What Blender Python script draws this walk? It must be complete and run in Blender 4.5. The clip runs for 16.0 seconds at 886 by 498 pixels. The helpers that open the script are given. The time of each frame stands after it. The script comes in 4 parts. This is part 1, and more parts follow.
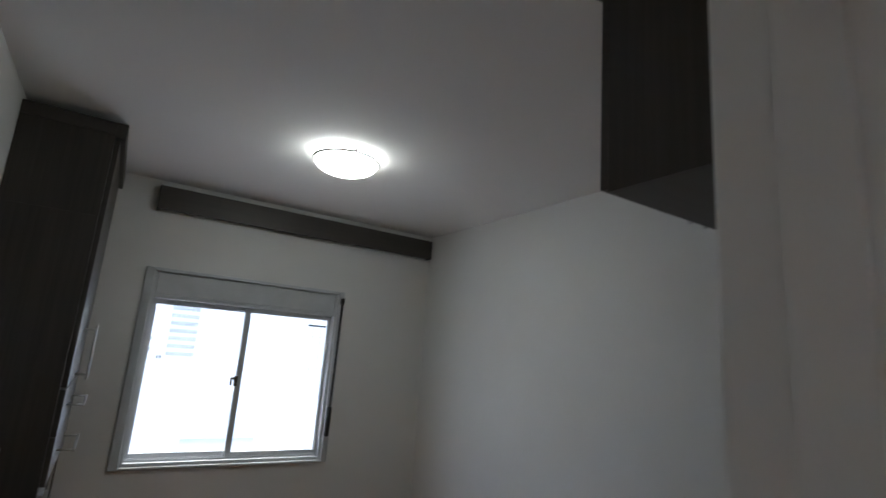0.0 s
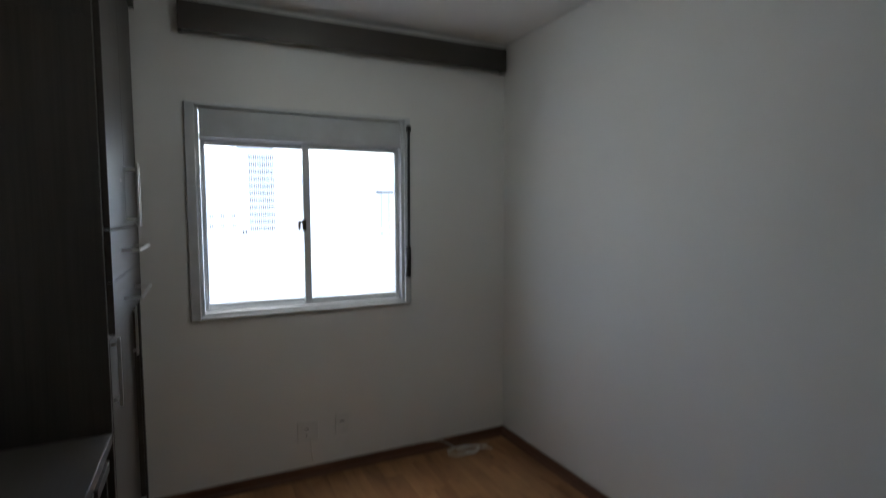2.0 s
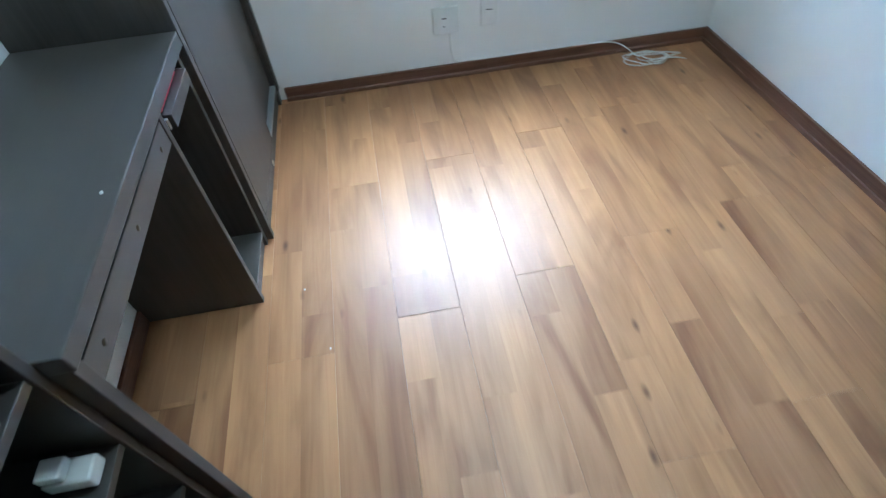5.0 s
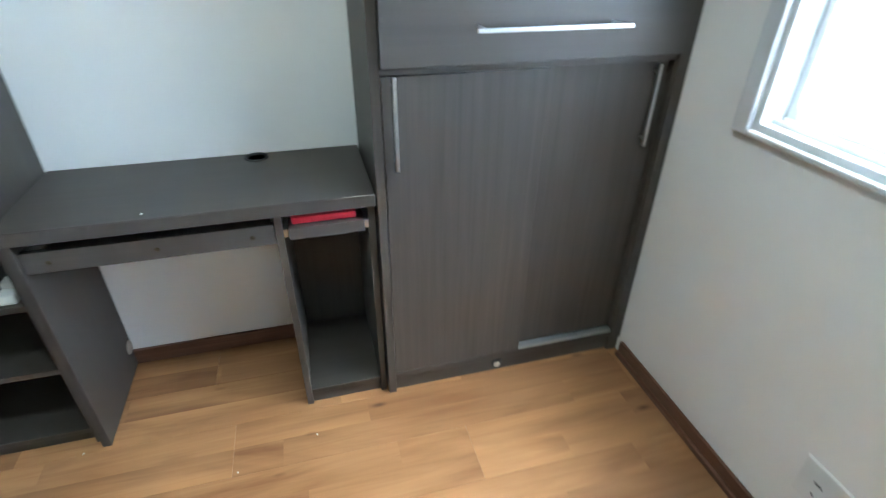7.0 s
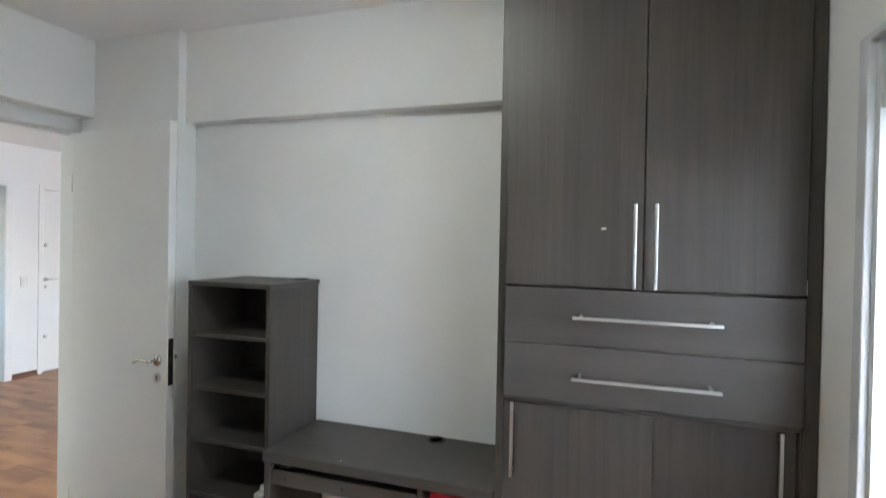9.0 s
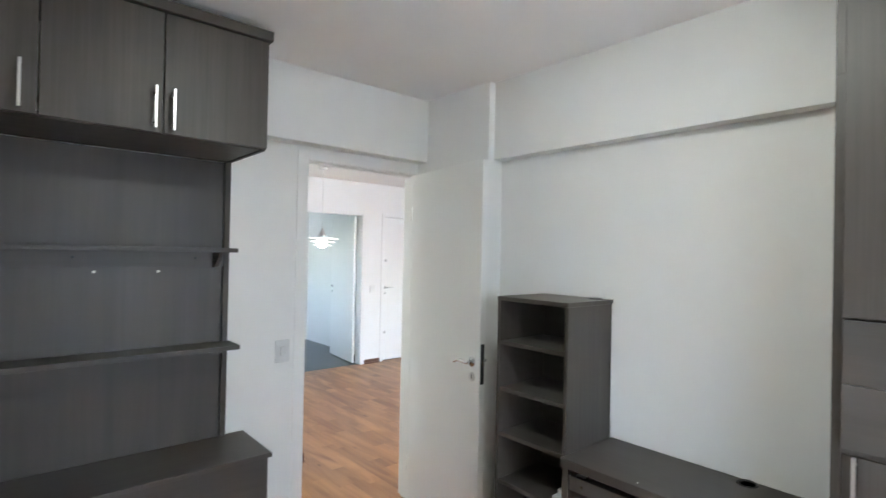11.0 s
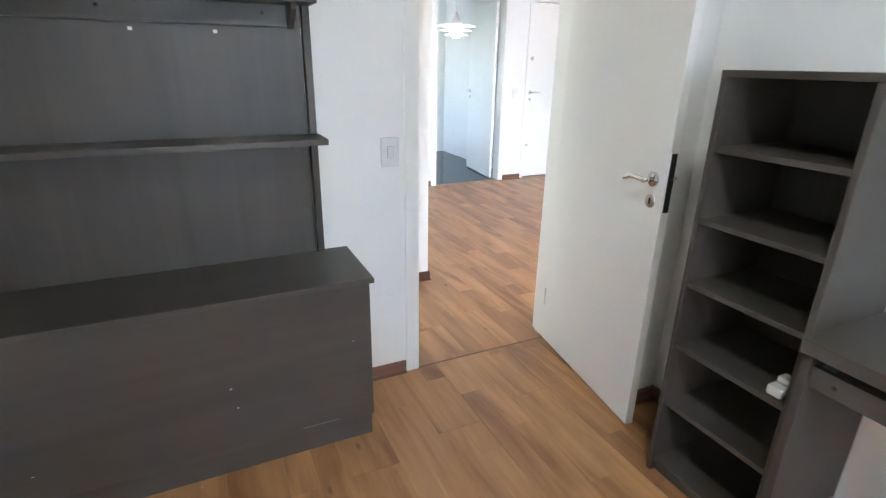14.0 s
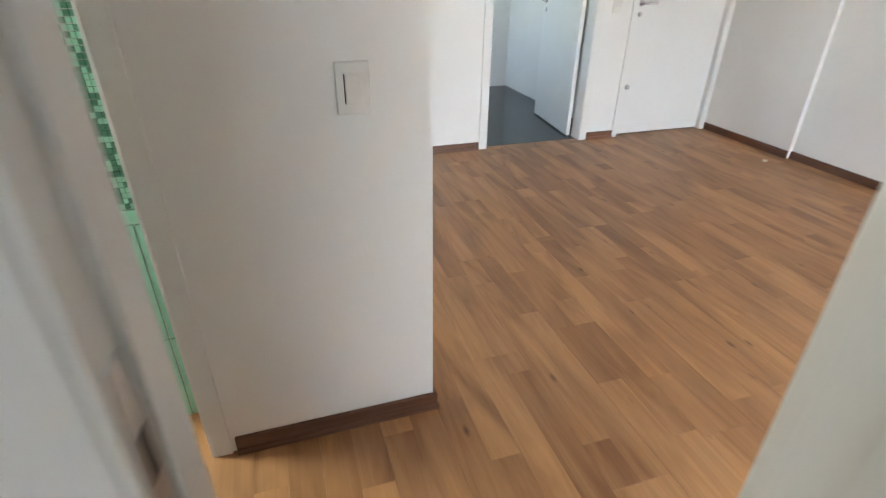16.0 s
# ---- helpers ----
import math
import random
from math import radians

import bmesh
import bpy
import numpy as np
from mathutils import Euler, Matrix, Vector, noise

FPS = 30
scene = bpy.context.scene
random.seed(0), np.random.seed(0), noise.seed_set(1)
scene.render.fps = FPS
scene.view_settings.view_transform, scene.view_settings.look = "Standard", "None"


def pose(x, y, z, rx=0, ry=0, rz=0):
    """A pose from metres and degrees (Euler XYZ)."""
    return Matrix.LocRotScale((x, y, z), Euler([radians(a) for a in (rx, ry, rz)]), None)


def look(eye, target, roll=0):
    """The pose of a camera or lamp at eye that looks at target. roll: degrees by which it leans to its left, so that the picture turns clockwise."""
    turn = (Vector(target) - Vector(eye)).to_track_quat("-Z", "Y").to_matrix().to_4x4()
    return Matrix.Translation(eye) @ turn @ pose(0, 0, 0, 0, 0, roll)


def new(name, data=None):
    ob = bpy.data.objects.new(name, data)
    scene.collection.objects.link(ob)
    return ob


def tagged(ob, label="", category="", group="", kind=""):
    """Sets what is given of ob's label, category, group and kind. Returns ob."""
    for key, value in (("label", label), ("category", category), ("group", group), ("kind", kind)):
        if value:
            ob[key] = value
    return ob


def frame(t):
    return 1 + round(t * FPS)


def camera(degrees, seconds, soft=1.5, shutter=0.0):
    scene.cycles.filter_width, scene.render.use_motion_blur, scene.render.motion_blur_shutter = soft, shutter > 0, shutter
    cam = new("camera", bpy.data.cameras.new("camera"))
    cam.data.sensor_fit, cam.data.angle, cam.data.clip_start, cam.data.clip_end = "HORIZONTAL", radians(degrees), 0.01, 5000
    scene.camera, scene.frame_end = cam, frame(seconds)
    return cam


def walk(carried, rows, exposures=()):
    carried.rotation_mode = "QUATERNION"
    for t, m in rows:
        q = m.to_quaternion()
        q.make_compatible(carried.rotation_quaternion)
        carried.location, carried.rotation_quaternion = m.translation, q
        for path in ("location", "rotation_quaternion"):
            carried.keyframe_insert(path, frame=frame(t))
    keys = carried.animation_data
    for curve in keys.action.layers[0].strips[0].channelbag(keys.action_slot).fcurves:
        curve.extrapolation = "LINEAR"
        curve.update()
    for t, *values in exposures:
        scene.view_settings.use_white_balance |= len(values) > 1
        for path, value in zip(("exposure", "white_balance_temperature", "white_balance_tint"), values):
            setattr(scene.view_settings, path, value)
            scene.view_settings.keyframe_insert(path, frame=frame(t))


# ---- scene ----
cam = camera(82.0, 16.0, 1.2, 0.3)
PATH = [
    (0, (0.522, -0.195, 1.681), (1.554, 1.469, 2.09), 4.4),
    (0.5, (0.613, -0.028, 1.689), (1.437, 1.771, 1.98), 3.2),
    (1, (0.636, 0.156, 1.699), (1.454, 1.958, 1.989), 1.8),
    (1.5, (0.655, 0.223, 1.672), (1.496, 2.024, 1.889), 1.1),
    (2, (0.689, 0.281, 1.502), (1.54, 2.086, 1.359), -0.2),
    (2.5, (0.704, 0.307, 1.42), (1.523, 1.916, 0.56), -1.7),
    (3, (0.599, 0.288, 1.356), (1.413, 1.599, 0.085), -1.0),
    (5.5, (1.097, 1.231, 1.331), (0.838, 2.507, -0.187), -3.4),
    (6, (1.405, 1.52, 1.345), (0.639, 2.717, -0.062), 2.2),
    (6.5, (1.556, 1.834, 1.344), (0.327, 2.798, 0.094), 2.3),
    (7, (1.636, 2.1, 1.373), (0.004, 2.558, 0.312), 0.6),
    (7.5, (1.712, 2.404, 1.422), (-0.053, 2.288, 0.487), 4.0),
    (8, (1.894, 2.527, 1.415), (0.094, 2.123, 0.642), 3.4),
    (8.5, (1.99, 2.567, 1.496), (0.116, 2.01, 1.077), 1.6),
    (9, (2.022, 2.607, 1.575), (0.122, 1.981, 1.555), 1.1),
    (9.5, (2.054, 2.631, 1.614), (0.177, 1.984, 1.85), 0.7),
    (10, (2.105, 2.635, 1.637), (0.377, 1.665, 1.903), 0.7),
    (12.5, (2.175, 2.557, 1.5), (1.309, 0.793, 1.128), -0.5),
    (13, (2.142, 2.491, 1.465), (1.298, 0.765, 0.907), -0.4),
    (13.5, (1.967, 2.291, 1.435), (1.137, 0.588, 0.795), -0.5),
    (14, (1.709, 1.991, 1.41), (0.899, 0.297, 0.723), 1.0),
    (14.5, (1.478, 1.563, 1.383), (0.72, -0.126, 0.625), 1.1),
    (15, (1.225, 1.135, 1.367), (0.488, -0.54, 0.56), -0.2),
    (15.5, (0.982, 0.691, 1.359), (0.274, -0.978, 0.516), 0.9),
    (16, (0.768, 0.242, 1.325), (0.228, -1.421, 0.353), 0.6),
]
EXPOSURE = [
    (0.0, 3.00, 6700, 10), (1.0, 2.95, 6900, 10), (2.0, 2.95, 6700, 9), (2.5, 3.50, 6300, 6), (3.0, 4.68, 5850, 1), (5.5, 5.38, 4950, -5),
    (7.0, 5.33, 5900, -1), (7.5, 5.45, 6050, 0), (8.0, 5.40, 6300, 3), (9.0, 4.65, 6800, 8), (10.0, 4.65, 6900, 9), (12.5, 5.42, 6700, 9), (14.0, 5.20, 6750, 9), (15.0, 4.90, 6800, 9),
    (15.5, 4.50, 7000, 9), (16.0, 4.45, 7400, 9)]
walk(cam, [(t, look(eye, target, roll)) for t, eye, target, roll in PATH], EXPOSURE)

# ---- world, sun, large lights ----
world = bpy.data.worlds.new("sky")
scene.world = world
world.use_nodes = True
wn = world.node_tree
sky = wn.nodes.new("ShaderNodeTexSky")
sky.sky_type = "NISHITA"
sky.sun_disc = False
sky.sun_elevation = radians(68)
sky.sun_rotation = radians(10)
sky.air_density = 1.0
sky.dust_density = 2.5
sky.ozone_density = 1.0
wn.links.new(sky.outputs[0], wn.nodes["Background"].inputs[0])
wn.nodes["Background"].inputs[1].default_value = 0.15

sun = new("sun", bpy.data.lights.new("sun", "SUN"))
sun.data.energy = 0.45
sun.data.angle = radians(60)
sun.data.color = (0.92, 0.97, 1.0)
sun.matrix_world = look((2.6, 14.75, 37.1), (0, 0, 0))


def fill_light(name, eye, target, w, h, watts, color):
    lamp = new(name, bpy.data.lights.new(name, "AREA"))
    lamp.data.shape = "RECTANGLE"
    lamp.data.size, lamp.data.size_y = w, h
    lamp.data.energy, lamp.data.color = watts, color
    lamp.matrix_world = look(eye, target)
    return lamp


# added fill lamps: living room and kitchen at openings, bathroom inside its closed walls
fill_light("living_fill", (-1.6, 3.12, 1.25), (-1.6, -3, 1.1), 2.6, 2.1, 0.09, (0.93, 0.97, 1.0))
fill_light("kitchen_fill", (0.72, -4.9, 1.55), (-2.0, -4.6, 1.2), 1.1, 1.0, 0.20, (0.45, 0.85, 1.0))
fill_light("bathroom_fill", (2.40, -1.40, 1.55), (1.3, -1.22, 0.9), 0.5, 0.9, 4.0, (0.88, 0.97, 1.0))

# ---- materials ----


def material(name):
    m = bpy.data.materials.new(name)
    m.use_nodes = True
    return m, m.node_tree.nodes, m.node_tree.links, m.node_tree.nodes["Principled BSDF"]


def link_bump(nodes, links, bsdf, height, strength, distance=0.002):
    b = nodes.new("ShaderNodeBump")
    b.inputs["Strength"].default_value = strength
    b.inputs["Distance"].default_value = distance
    links.new(height, b.inputs["Height"])
    links.new(b.outputs[0], bsdf.inputs["Normal"])


def ramp(nodes, links, fac, stops):
    r = nodes.new("ShaderNodeValToRGB")
    e = r.color_ramp.elements
    while len(e) < len(stops):
        e.new(0.5)
    for i, (p, c) in enumerate(stops):
        e[i].position, e[i].color = p, (*c, 1)
    links.new(fac, r.inputs[0])
    return r.outputs[0]


def noise_tex(nodes, links, vec, scale, detail=4, rough=0.55, distortion=0.0):
    n = nodes.new("ShaderNodeTexNoise")
    n.inputs["Scale"].default_value = scale
    n.inputs["Detail"].default_value = detail
    n.inputs["Roughness"].default_value = rough
    n.inputs["Distortion"].default_value = distortion
    links.new(vec, n.inputs["Vector"])
    return n.outputs[0]


def coords(nodes, links, scale=(1, 1, 1), shift=0.0):
    """Object coordinates in metres, stretched, and shifted at random from object to object."""
    tc = nodes.new("ShaderNodeTexCoord")
    out = tc.outputs["Object"]
    if shift:
        info = nodes.new("ShaderNodeObjectInfo")
        mul = nodes.new("ShaderNodeVectorMath")
        mul.operation = "SCALE"
        mul.inputs[0].default_value = (shift, shift * 1.7, shift * 0.6)
        links.new(info.outputs["Random"], mul.inputs["Scale"])
        add = nodes.new("ShaderNodeVectorMath")
        links.new(out, add.inputs[0])
        links.new(mul.outputs[0], add.inputs[1])
        out = add.outputs[0]
    mp = nodes.new("ShaderNodeMapping")
    mp.inputs["Scale"].default_value = scale
    links.new(out, mp.inputs["Vector"])
    return mp.outputs[0]


def mix(nodes, links, a, b, fac, mode="MIX"):
    m = nodes.new("ShaderNodeMix")
    m.data_type, m.blend_type = "RGBA", mode
    for socket, v in ((m.inputs["A"], a), (m.inputs["B"], b), (m.inputs["Factor"], fac)):
        if isinstance(v, (tuple, float, int)):
            socket.default_value = (*v, 1) if isinstance(v, tuple) else v
        else:
            links.new(v, socket)
    return m.outputs["Result"]


def paint(name, color, rough=0.6, blotch=0.03, bump=0.25):
    m, n, l, b = material(name)
    v = coords(n, l)
    big = noise_tex(n, l, v, 1.3, 3)
    dark = tuple(c * (1 - blotch * 2) for c in color)
    l.new(ramp(n, l, big, [(0.3, dark), (0.7, color)]), b.inputs["Base Color"])
    b.inputs["Roughness"].default_value = rough
    fine = noise_tex(n, l, v, 220, 3)
    link_bump(n, l, b, fine, bump, 0.0006)
    return m


def laminate(name, axis, dark=(0.052, 0.0445, 0.038), light=(0.078, 0.068, 0.0595), cross=55):
    """Grey-brown wood-print board; the grain runs along the axis."""
    m, n, l, b = material(name)
    s = [cross, cross, cross]
    s["xyz".index(axis)] = 1.6
    v = coords(n, l, tuple(s), 3.0)
    grain = noise_tex(n, l, v, 1.0, 5, 0.65, 0.4)
    s2 = [7, 7, 7]
    s2["xyz".index(axis)] = 0.7
    wide = noise_tex(n, l, coords(n, l, tuple(s2), 5.0), 1.0, 3, 0.5, 0.8)
    fine = ramp(n, l, grain, [(0.32, dark), (0.62, light)])
    tone = ramp(n, l, wide, [(0.3, (0.86, 0.86, 0.86)), (0.7, (1.10, 1.09, 1.08))])
    l.new(mix(n, l, fine, tone, 1.0, "MULTIPLY"), b.inputs["Base Color"])
    r = n.new("ShaderNodeMapRange")
    r.inputs["To Min"].default_value, r.inputs["To Max"].default_value = 0.36, 0.52
    l.new(grain, r.inputs[0])
    l.new(r.outputs[0], b.inputs["Roughness"])
    b.inputs["Specular IOR Level"].default_value = 0.5
    link_bump(n, l, b, grain, 0.20, 0.0008)
    return m


def plain(name, color, rough=0.4, metal=0.0, vary=0.06):
    m, n, l, b = material(name)
    v = coords(n, l)
    big = noise_tex(n, l, v, 9, 3)
    dark = tuple(c * (1 - vary * 2) for c in color)
    l.new(ramp(n, l, big, [(0.3, dark), (0.7, color)]), b.inputs["Base Color"])
    b.inputs["Roughness"].default_value = rough
    b.inputs["Metallic"].default_value = metal
    link_bump(n, l, b, noise_tex(n, l, v, 160, 2), 0.08, 0.0005)
    return m


def floor_wood():
    """Oak-print laminate: two printed strips a board, staggered, along y."""
    m, n, l, b = material("floor_laminate")
    tc = n.new("ShaderNodeTexCoord")
    info = n.new("ShaderNodeObjectInfo")
    sep = n.new("ShaderNodeSeparateXYZ")
    l.new(tc.outputs["Object"], sep.inputs[0])

    def calc(op, a, c=None):
        k = n.new("ShaderNodeMath")
        k.operation = op
        for i, v in enumerate((a, c)):
            if v is None:
                continue
            if isinstance(v, (int, float)):
                k.inputs[i].default_value = v
            else:
                l.new(v, k.inputs[i])
        return k.outputs[0]

    strip = calc("FLOOR", calc("DIVIDE", sep.outputs[0], 0.099))
    rnd = calc("MULTIPLY", info.outputs["Random"], 37.0)
    seed = calc("ADD", calc("MULTIPLY", strip, 5.37), rnd)
    # printed breaks along a strip
    along = calc("ADD", sep.outputs[1], calc("MULTIPLY", seed, 0.413))
    block = calc("FLOOR", calc("DIVIDE", along, 0.97))
    tone_vec = n.new("ShaderNodeCombineXYZ")
    l.new(seed, tone_vec.inputs[0])
    l.new(block, tone_vec.inputs[1])
    wn_ = n.new("ShaderNodeTexWhiteNoise")
    wn_.noise_dimensions = "2D"
    l.new(tone_vec.outputs[0], wn_.inputs["Vector"])
    tone = wn_.outputs["Value"]
    # grain
    gv = n.new("ShaderNodeCombineXYZ")
    l.new(calc("ADD", calc("MULTIPLY", sep.outputs[0], 30.0), calc("MULTIPLY", seed, 3.1)), gv.inputs[0])
    l.new(calc("ADD", calc("MULTIPLY", sep.outputs[1], 1.5), calc("MULTIPLY", block, 7.7)), gv.inputs[1])
    l.new(seed, gv.inputs[2])
    grain = noise_tex(n, l, gv.outputs[0], 1.0, 5, 0.62, 1.1)
    pv = n.new("ShaderNodeCombineXYZ")
    l.new(calc("ADD", calc("MULTIPLY", sep.outputs[0], 6.5), calc("MULTIPLY", seed, 1.3)), pv.inputs[0])
    l.new(calc("ADD", calc("MULTIPLY", sep.outputs[1], 1.25), calc("MULTIPLY", block, 3.3)), pv.inputs[1])
    l.new(seed, pv.inputs[2])
    patch = noise_tex(n, l, pv.outputs[0], 1.0, 3, 0.5, 1.2)
    base = ramp(n, l, grain, [(0.28, (0.335, 0.168, 0.070)), (0.52, (0.392, 0.206, 0.090)), (0.76, (0.438, 0.240, 0.112))])
    shade = ramp(n, l, patch, [(0.31, (0.56, 0.47, 0.43)), (0.47, (0.86, 0.82, 0.79)), (0.58, (1.0, 0.99, 0.98)), (0.74, (1.12, 1.11, 1.09))])
    toned = ramp(n, l, tone, [(0.0, (0.78, 0.73, 0.71)), (0.45, (0.95, 0.93, 0.92)), (1.0, (1.10, 1.10, 1.08))])
    col = mix(n, l, mix(n, l, base, shade, 0.9, "MULTIPLY"), toned, 1.0, "MULTIPLY")
    # thin dark cracks along the grain
    cv = n.new("ShaderNodeCombineXYZ")
    l.new(calc("ADD", calc("MULTIPLY", sep.outputs[0], 70.0), calc("MULTIPLY", seed, 5.0)), cv.inputs[0])
    l.new(calc("ADD", calc("MULTIPLY", sep.outputs[1], 5.0), calc("MULTIPLY", block, 2.3)), cv.inputs[1])
    l.new(seed, cv.inputs[2])
    crack = noise_tex(n, l, cv.outputs[0], 1.0, 3, 0.6, 2.2)
    col = mix(n, l, col, ramp(n, l, crack, [(0.22, (0.5, 0.43, 0.38)), (0.29, (1, 1, 1))]), 0.4, "MULTIPLY")
    # small knots
    vor = n.new("ShaderNodeTexVoronoi")
    vor.inputs["Scale"].default_value = 1.0
    kv = n.new("ShaderNodeCombineXYZ")
    l.new(calc("ADD", calc("MULTIPLY", sep.outputs[0], 9.0), rnd), kv.inputs[0])
    l.new(calc("MULTIPLY", sep.outputs[1], 3.4), kv.inputs[1])
    l.new(rnd, kv.inputs[2])
    l.new(kv.outputs[0], vor.inputs["Vector"])
    knot = ramp(n, l, vor.outputs["Distance"], [(0.03, (0.25, 0.20, 0.18)), (0.11, (1, 1, 1))])
    l.new(mix(n, l, col, knot, 0.8, "MULTIPLY"), b.inputs["Base Color"])
    r = n.new("ShaderNodeMapRange")
    r.inputs["To Min"].default_value, r.inputs["To Max"].default_value = 0.36, 0.46
    l.new(grain, r.inputs[0])
    l.new(r.outputs[0], b.inputs["Roughness"])
    b.inputs["IOR"].default_value = 1.5
    link_bump(n, l, b, grain, 0.05, 0.0008)
    return m


def glass_material():
    m, n, l, b = material("window_glass")
    b.inputs["Base Color"].default_value = (0.97, 0.99, 1.0, 1)
    b.inputs["Roughness"].default_value = 0.0
    b.inputs["IOR"].default_value = 1.45
    b.inputs["Transmission Weight"].default_value = 1.0
    return m


def glow(name, color, strength):
    m, n, l, b = material(name)
    b.inputs["Base Color"].default_value = (0.9, 0.9, 0.9, 1)
    b.inputs["Emission Color"].default_value = (*color, 1)
    b.inputs["Emission Strength"].default_value = strength
    b.inputs["Roughness"].default_value = 0.25
    return m


WALL = paint("wall_paint", (0.80, 0.80, 0.78), 0.62)
CEIL = paint("ceiling_paint", (0.88, 0.875, 0.86), 0.8, 0.02)
WHITE_WOOD = paint("white_lacquer", (0.79, 0.79, 0.77), 0.32, 0.02, 0.08)
LAM_Z = laminate("laminate_vertical_grain", "z", (0.0455, 0.0378, 0.0312), (0.0625, 0.0528, 0.0445), 60)
LAM_Y = laminate("laminate_grain_along_y", "y", (0.0562, 0.0481, 0.0412), (0.0631, 0.0545, 0.0470))
LAM_X = laminate("laminate_grain_along_x", "x", (0.0562, 0.0481, 0.0412), (0.0631, 0.0545, 0.0470))
LAM_BACK = laminate("laminate_back_panel", "z", (0.0584, 0.0499, 0.0427), (0.0647, 0.0556, 0.0477))
# same board for inner backs, with the recess shade put into its colour
LAM_SHADED = laminate("laminate_shaded_inner", "z", (0.026, 0.022, 0.020), (0.038, 0.033, 0.029))
FLOOR = floor_wood()
SKIRT = laminate("brown_skirting", "x", (0.105, 0.045, 0.026), (0.175, 0.082, 0.048))
SKIRT_Y = laminate("brown_skirting_y", "y", (0.105, 0.045, 0.026), (0.175, 0.082, 0.048))
STEEL = plain("brushed_steel", (0.66, 0.66, 0.65), 0.28, 1.0)
CHROME = plain("chrome", (0.78, 0.78, 0.78), 0.12, 1.0)
ALU = plain("white_aluminium", (0.62, 0.645, 0.66), 0.35)
ALU_RAIL = plain("aluminium_rail", (0.62, 0.68, 0.72), 0.32, 0.9)
BLACK = plain("black_plastic", (0.018, 0.018, 0.019), 0.42)
BRONZE = plain("dark_bronze", (0.09, 0.07, 0.045), 0.4, 0.8)
PLASTIC = plain("white_plastic", (0.76, 0.76, 0.73), 0.35)
SWITCH = plain("satin_white_plastic", (0.72, 0.73, 0.72), 0.22)
PLASTIC_OLD = plain("greyed_plastic", (0.77, 0.775, 0.75), 0.5)
RED = plain("red_cardboard", (0.50, 0.015, 0.03), 0.5)
GLASS = glass_material()
BLACK_FLOOR = plain("black_floor_tile", (0.018, 0.022, 0.024), 0.16)
MINT = plain("mint_glazed_tile", (0.40, 0.80, 0.61), 0.15)
MINT_DARK = plain("mint_mosaic", (0.10, 0.30, 0.20), 0.2, 0.0, 0.2)
BEIGE = plain("beige_floor_tile", (0.50, 0.40, 0.25), 0.35)
GROUT = plain("grout", (0.35, 0.36, 0.33), 0.9)
CONCRETE = paint("light_render", (0.84, 0.82, 0.78), 0.85)
ASPHALT = paint("pale_concrete_yards", (0.42, 0.42, 0.41), 0.9)
# lighter grey puts the fading in the outdoor glare into the steel's colour
GLARE_STEEL = plain("glare_faded_steel", (0.50, 0.50, 0.50), 0.5)
PANE_DARK = plain("dark_window_pane", (0.025, 0.025, 0.025), 0.6)
LAMP_GLASS = glow("lit_frosted_glass", (0.92, 1.0, 1.0), 1.6)
PENDANT_GLOW = glow("lit_bulb", (0.95, 1.0, 1.0), 1.0)
PENDANT_RING = glow("lit_opal_ring", (0.92, 1.0, 1.0), 0.035)
SCRATCH = plain("rubbed_laminate", (0.17, 0.15, 0.13), 0.7)
CHIP = plain("bare_chipboard", (0.62, 0.56, 0.47), 0.8)

# ---- mesh helpers ----
ORIGIN = {}


def add_box(bm, x0, x1, y0, y1, z0, z1, bevel=0.0, m=None):
    r = bmesh.ops.create_cube(bm, size=1.0)
    vs = r["verts"]
    bmesh.ops.scale(bm, vec=(abs(x1 - x0), abs(y1 - y0), abs(z1 - z0)), verts=vs)
    bmesh.ops.translate(bm, vec=((x0 + x1) / 2, (y0 + y1) / 2, (z0 + z1) / 2), verts=vs)
    if bevel:
        es = list({e for v in vs for e in v.link_edges})
        out = bmesh.ops.bevel(bm, geom=es, offset=bevel, segments=2, affect="EDGES", profile=0.5)
        vs = list({v for f in out["faces"] for v in f.verts} | {v for v in vs if v.is_valid})
    if m is not None:
        bmesh.ops.transform(bm, matrix=m, verts=vs)
    return vs


def box(x0, x1, y0, y1, z0, z1, bevel=0.0015, m=None):
    bm = bmesh.new()
    add_box(bm, x0, x1, y0, y1, z0, z1, bevel, m)
    return bm


def rod(bm, a, b, r, seg=16, r2=None):
    a, b = Vector(a), Vector(b)
    d = b - a
    mat = Matrix.Translation((a + b) / 2) @ d.to_track_quat("Z", "Y").to_matrix().to_4x4()
    bmesh.ops.create_cone(bm, cap_ends=True, segments=seg, radius1=r, radius2=r if r2 is None else r2, depth=d.length, matrix=mat)
    return bm


def lathe(profile, seg=48, at=(0, 0, 0)):
    """A surface turned round the z axis; profile: pairs of radius and height."""
    bm = bmesh.new()
    rings = []
    for r, z in profile:
        rings.append([bm.verts.new((at[0] + r * math.cos(2 * math.pi * i / seg), at[1] + r * math.sin(2 * math.pi * i / seg), at[2] + z)) for i in range(seg)] if r > 1e-6 else [bm.verts.new((at[0], at[1], at[2] + z))])
    for p, q in zip(rings, rings[1:]):
        for i in range(seg):
            j = (i + 1) % seg
            f = [p[i % len(p)], p[j % len(p)], q[j % len(q)], q[i % len(q)]]
            f = list(dict.fromkeys(f))
            if len(f) > 2:
                bm.faces.new(f)
    return bm


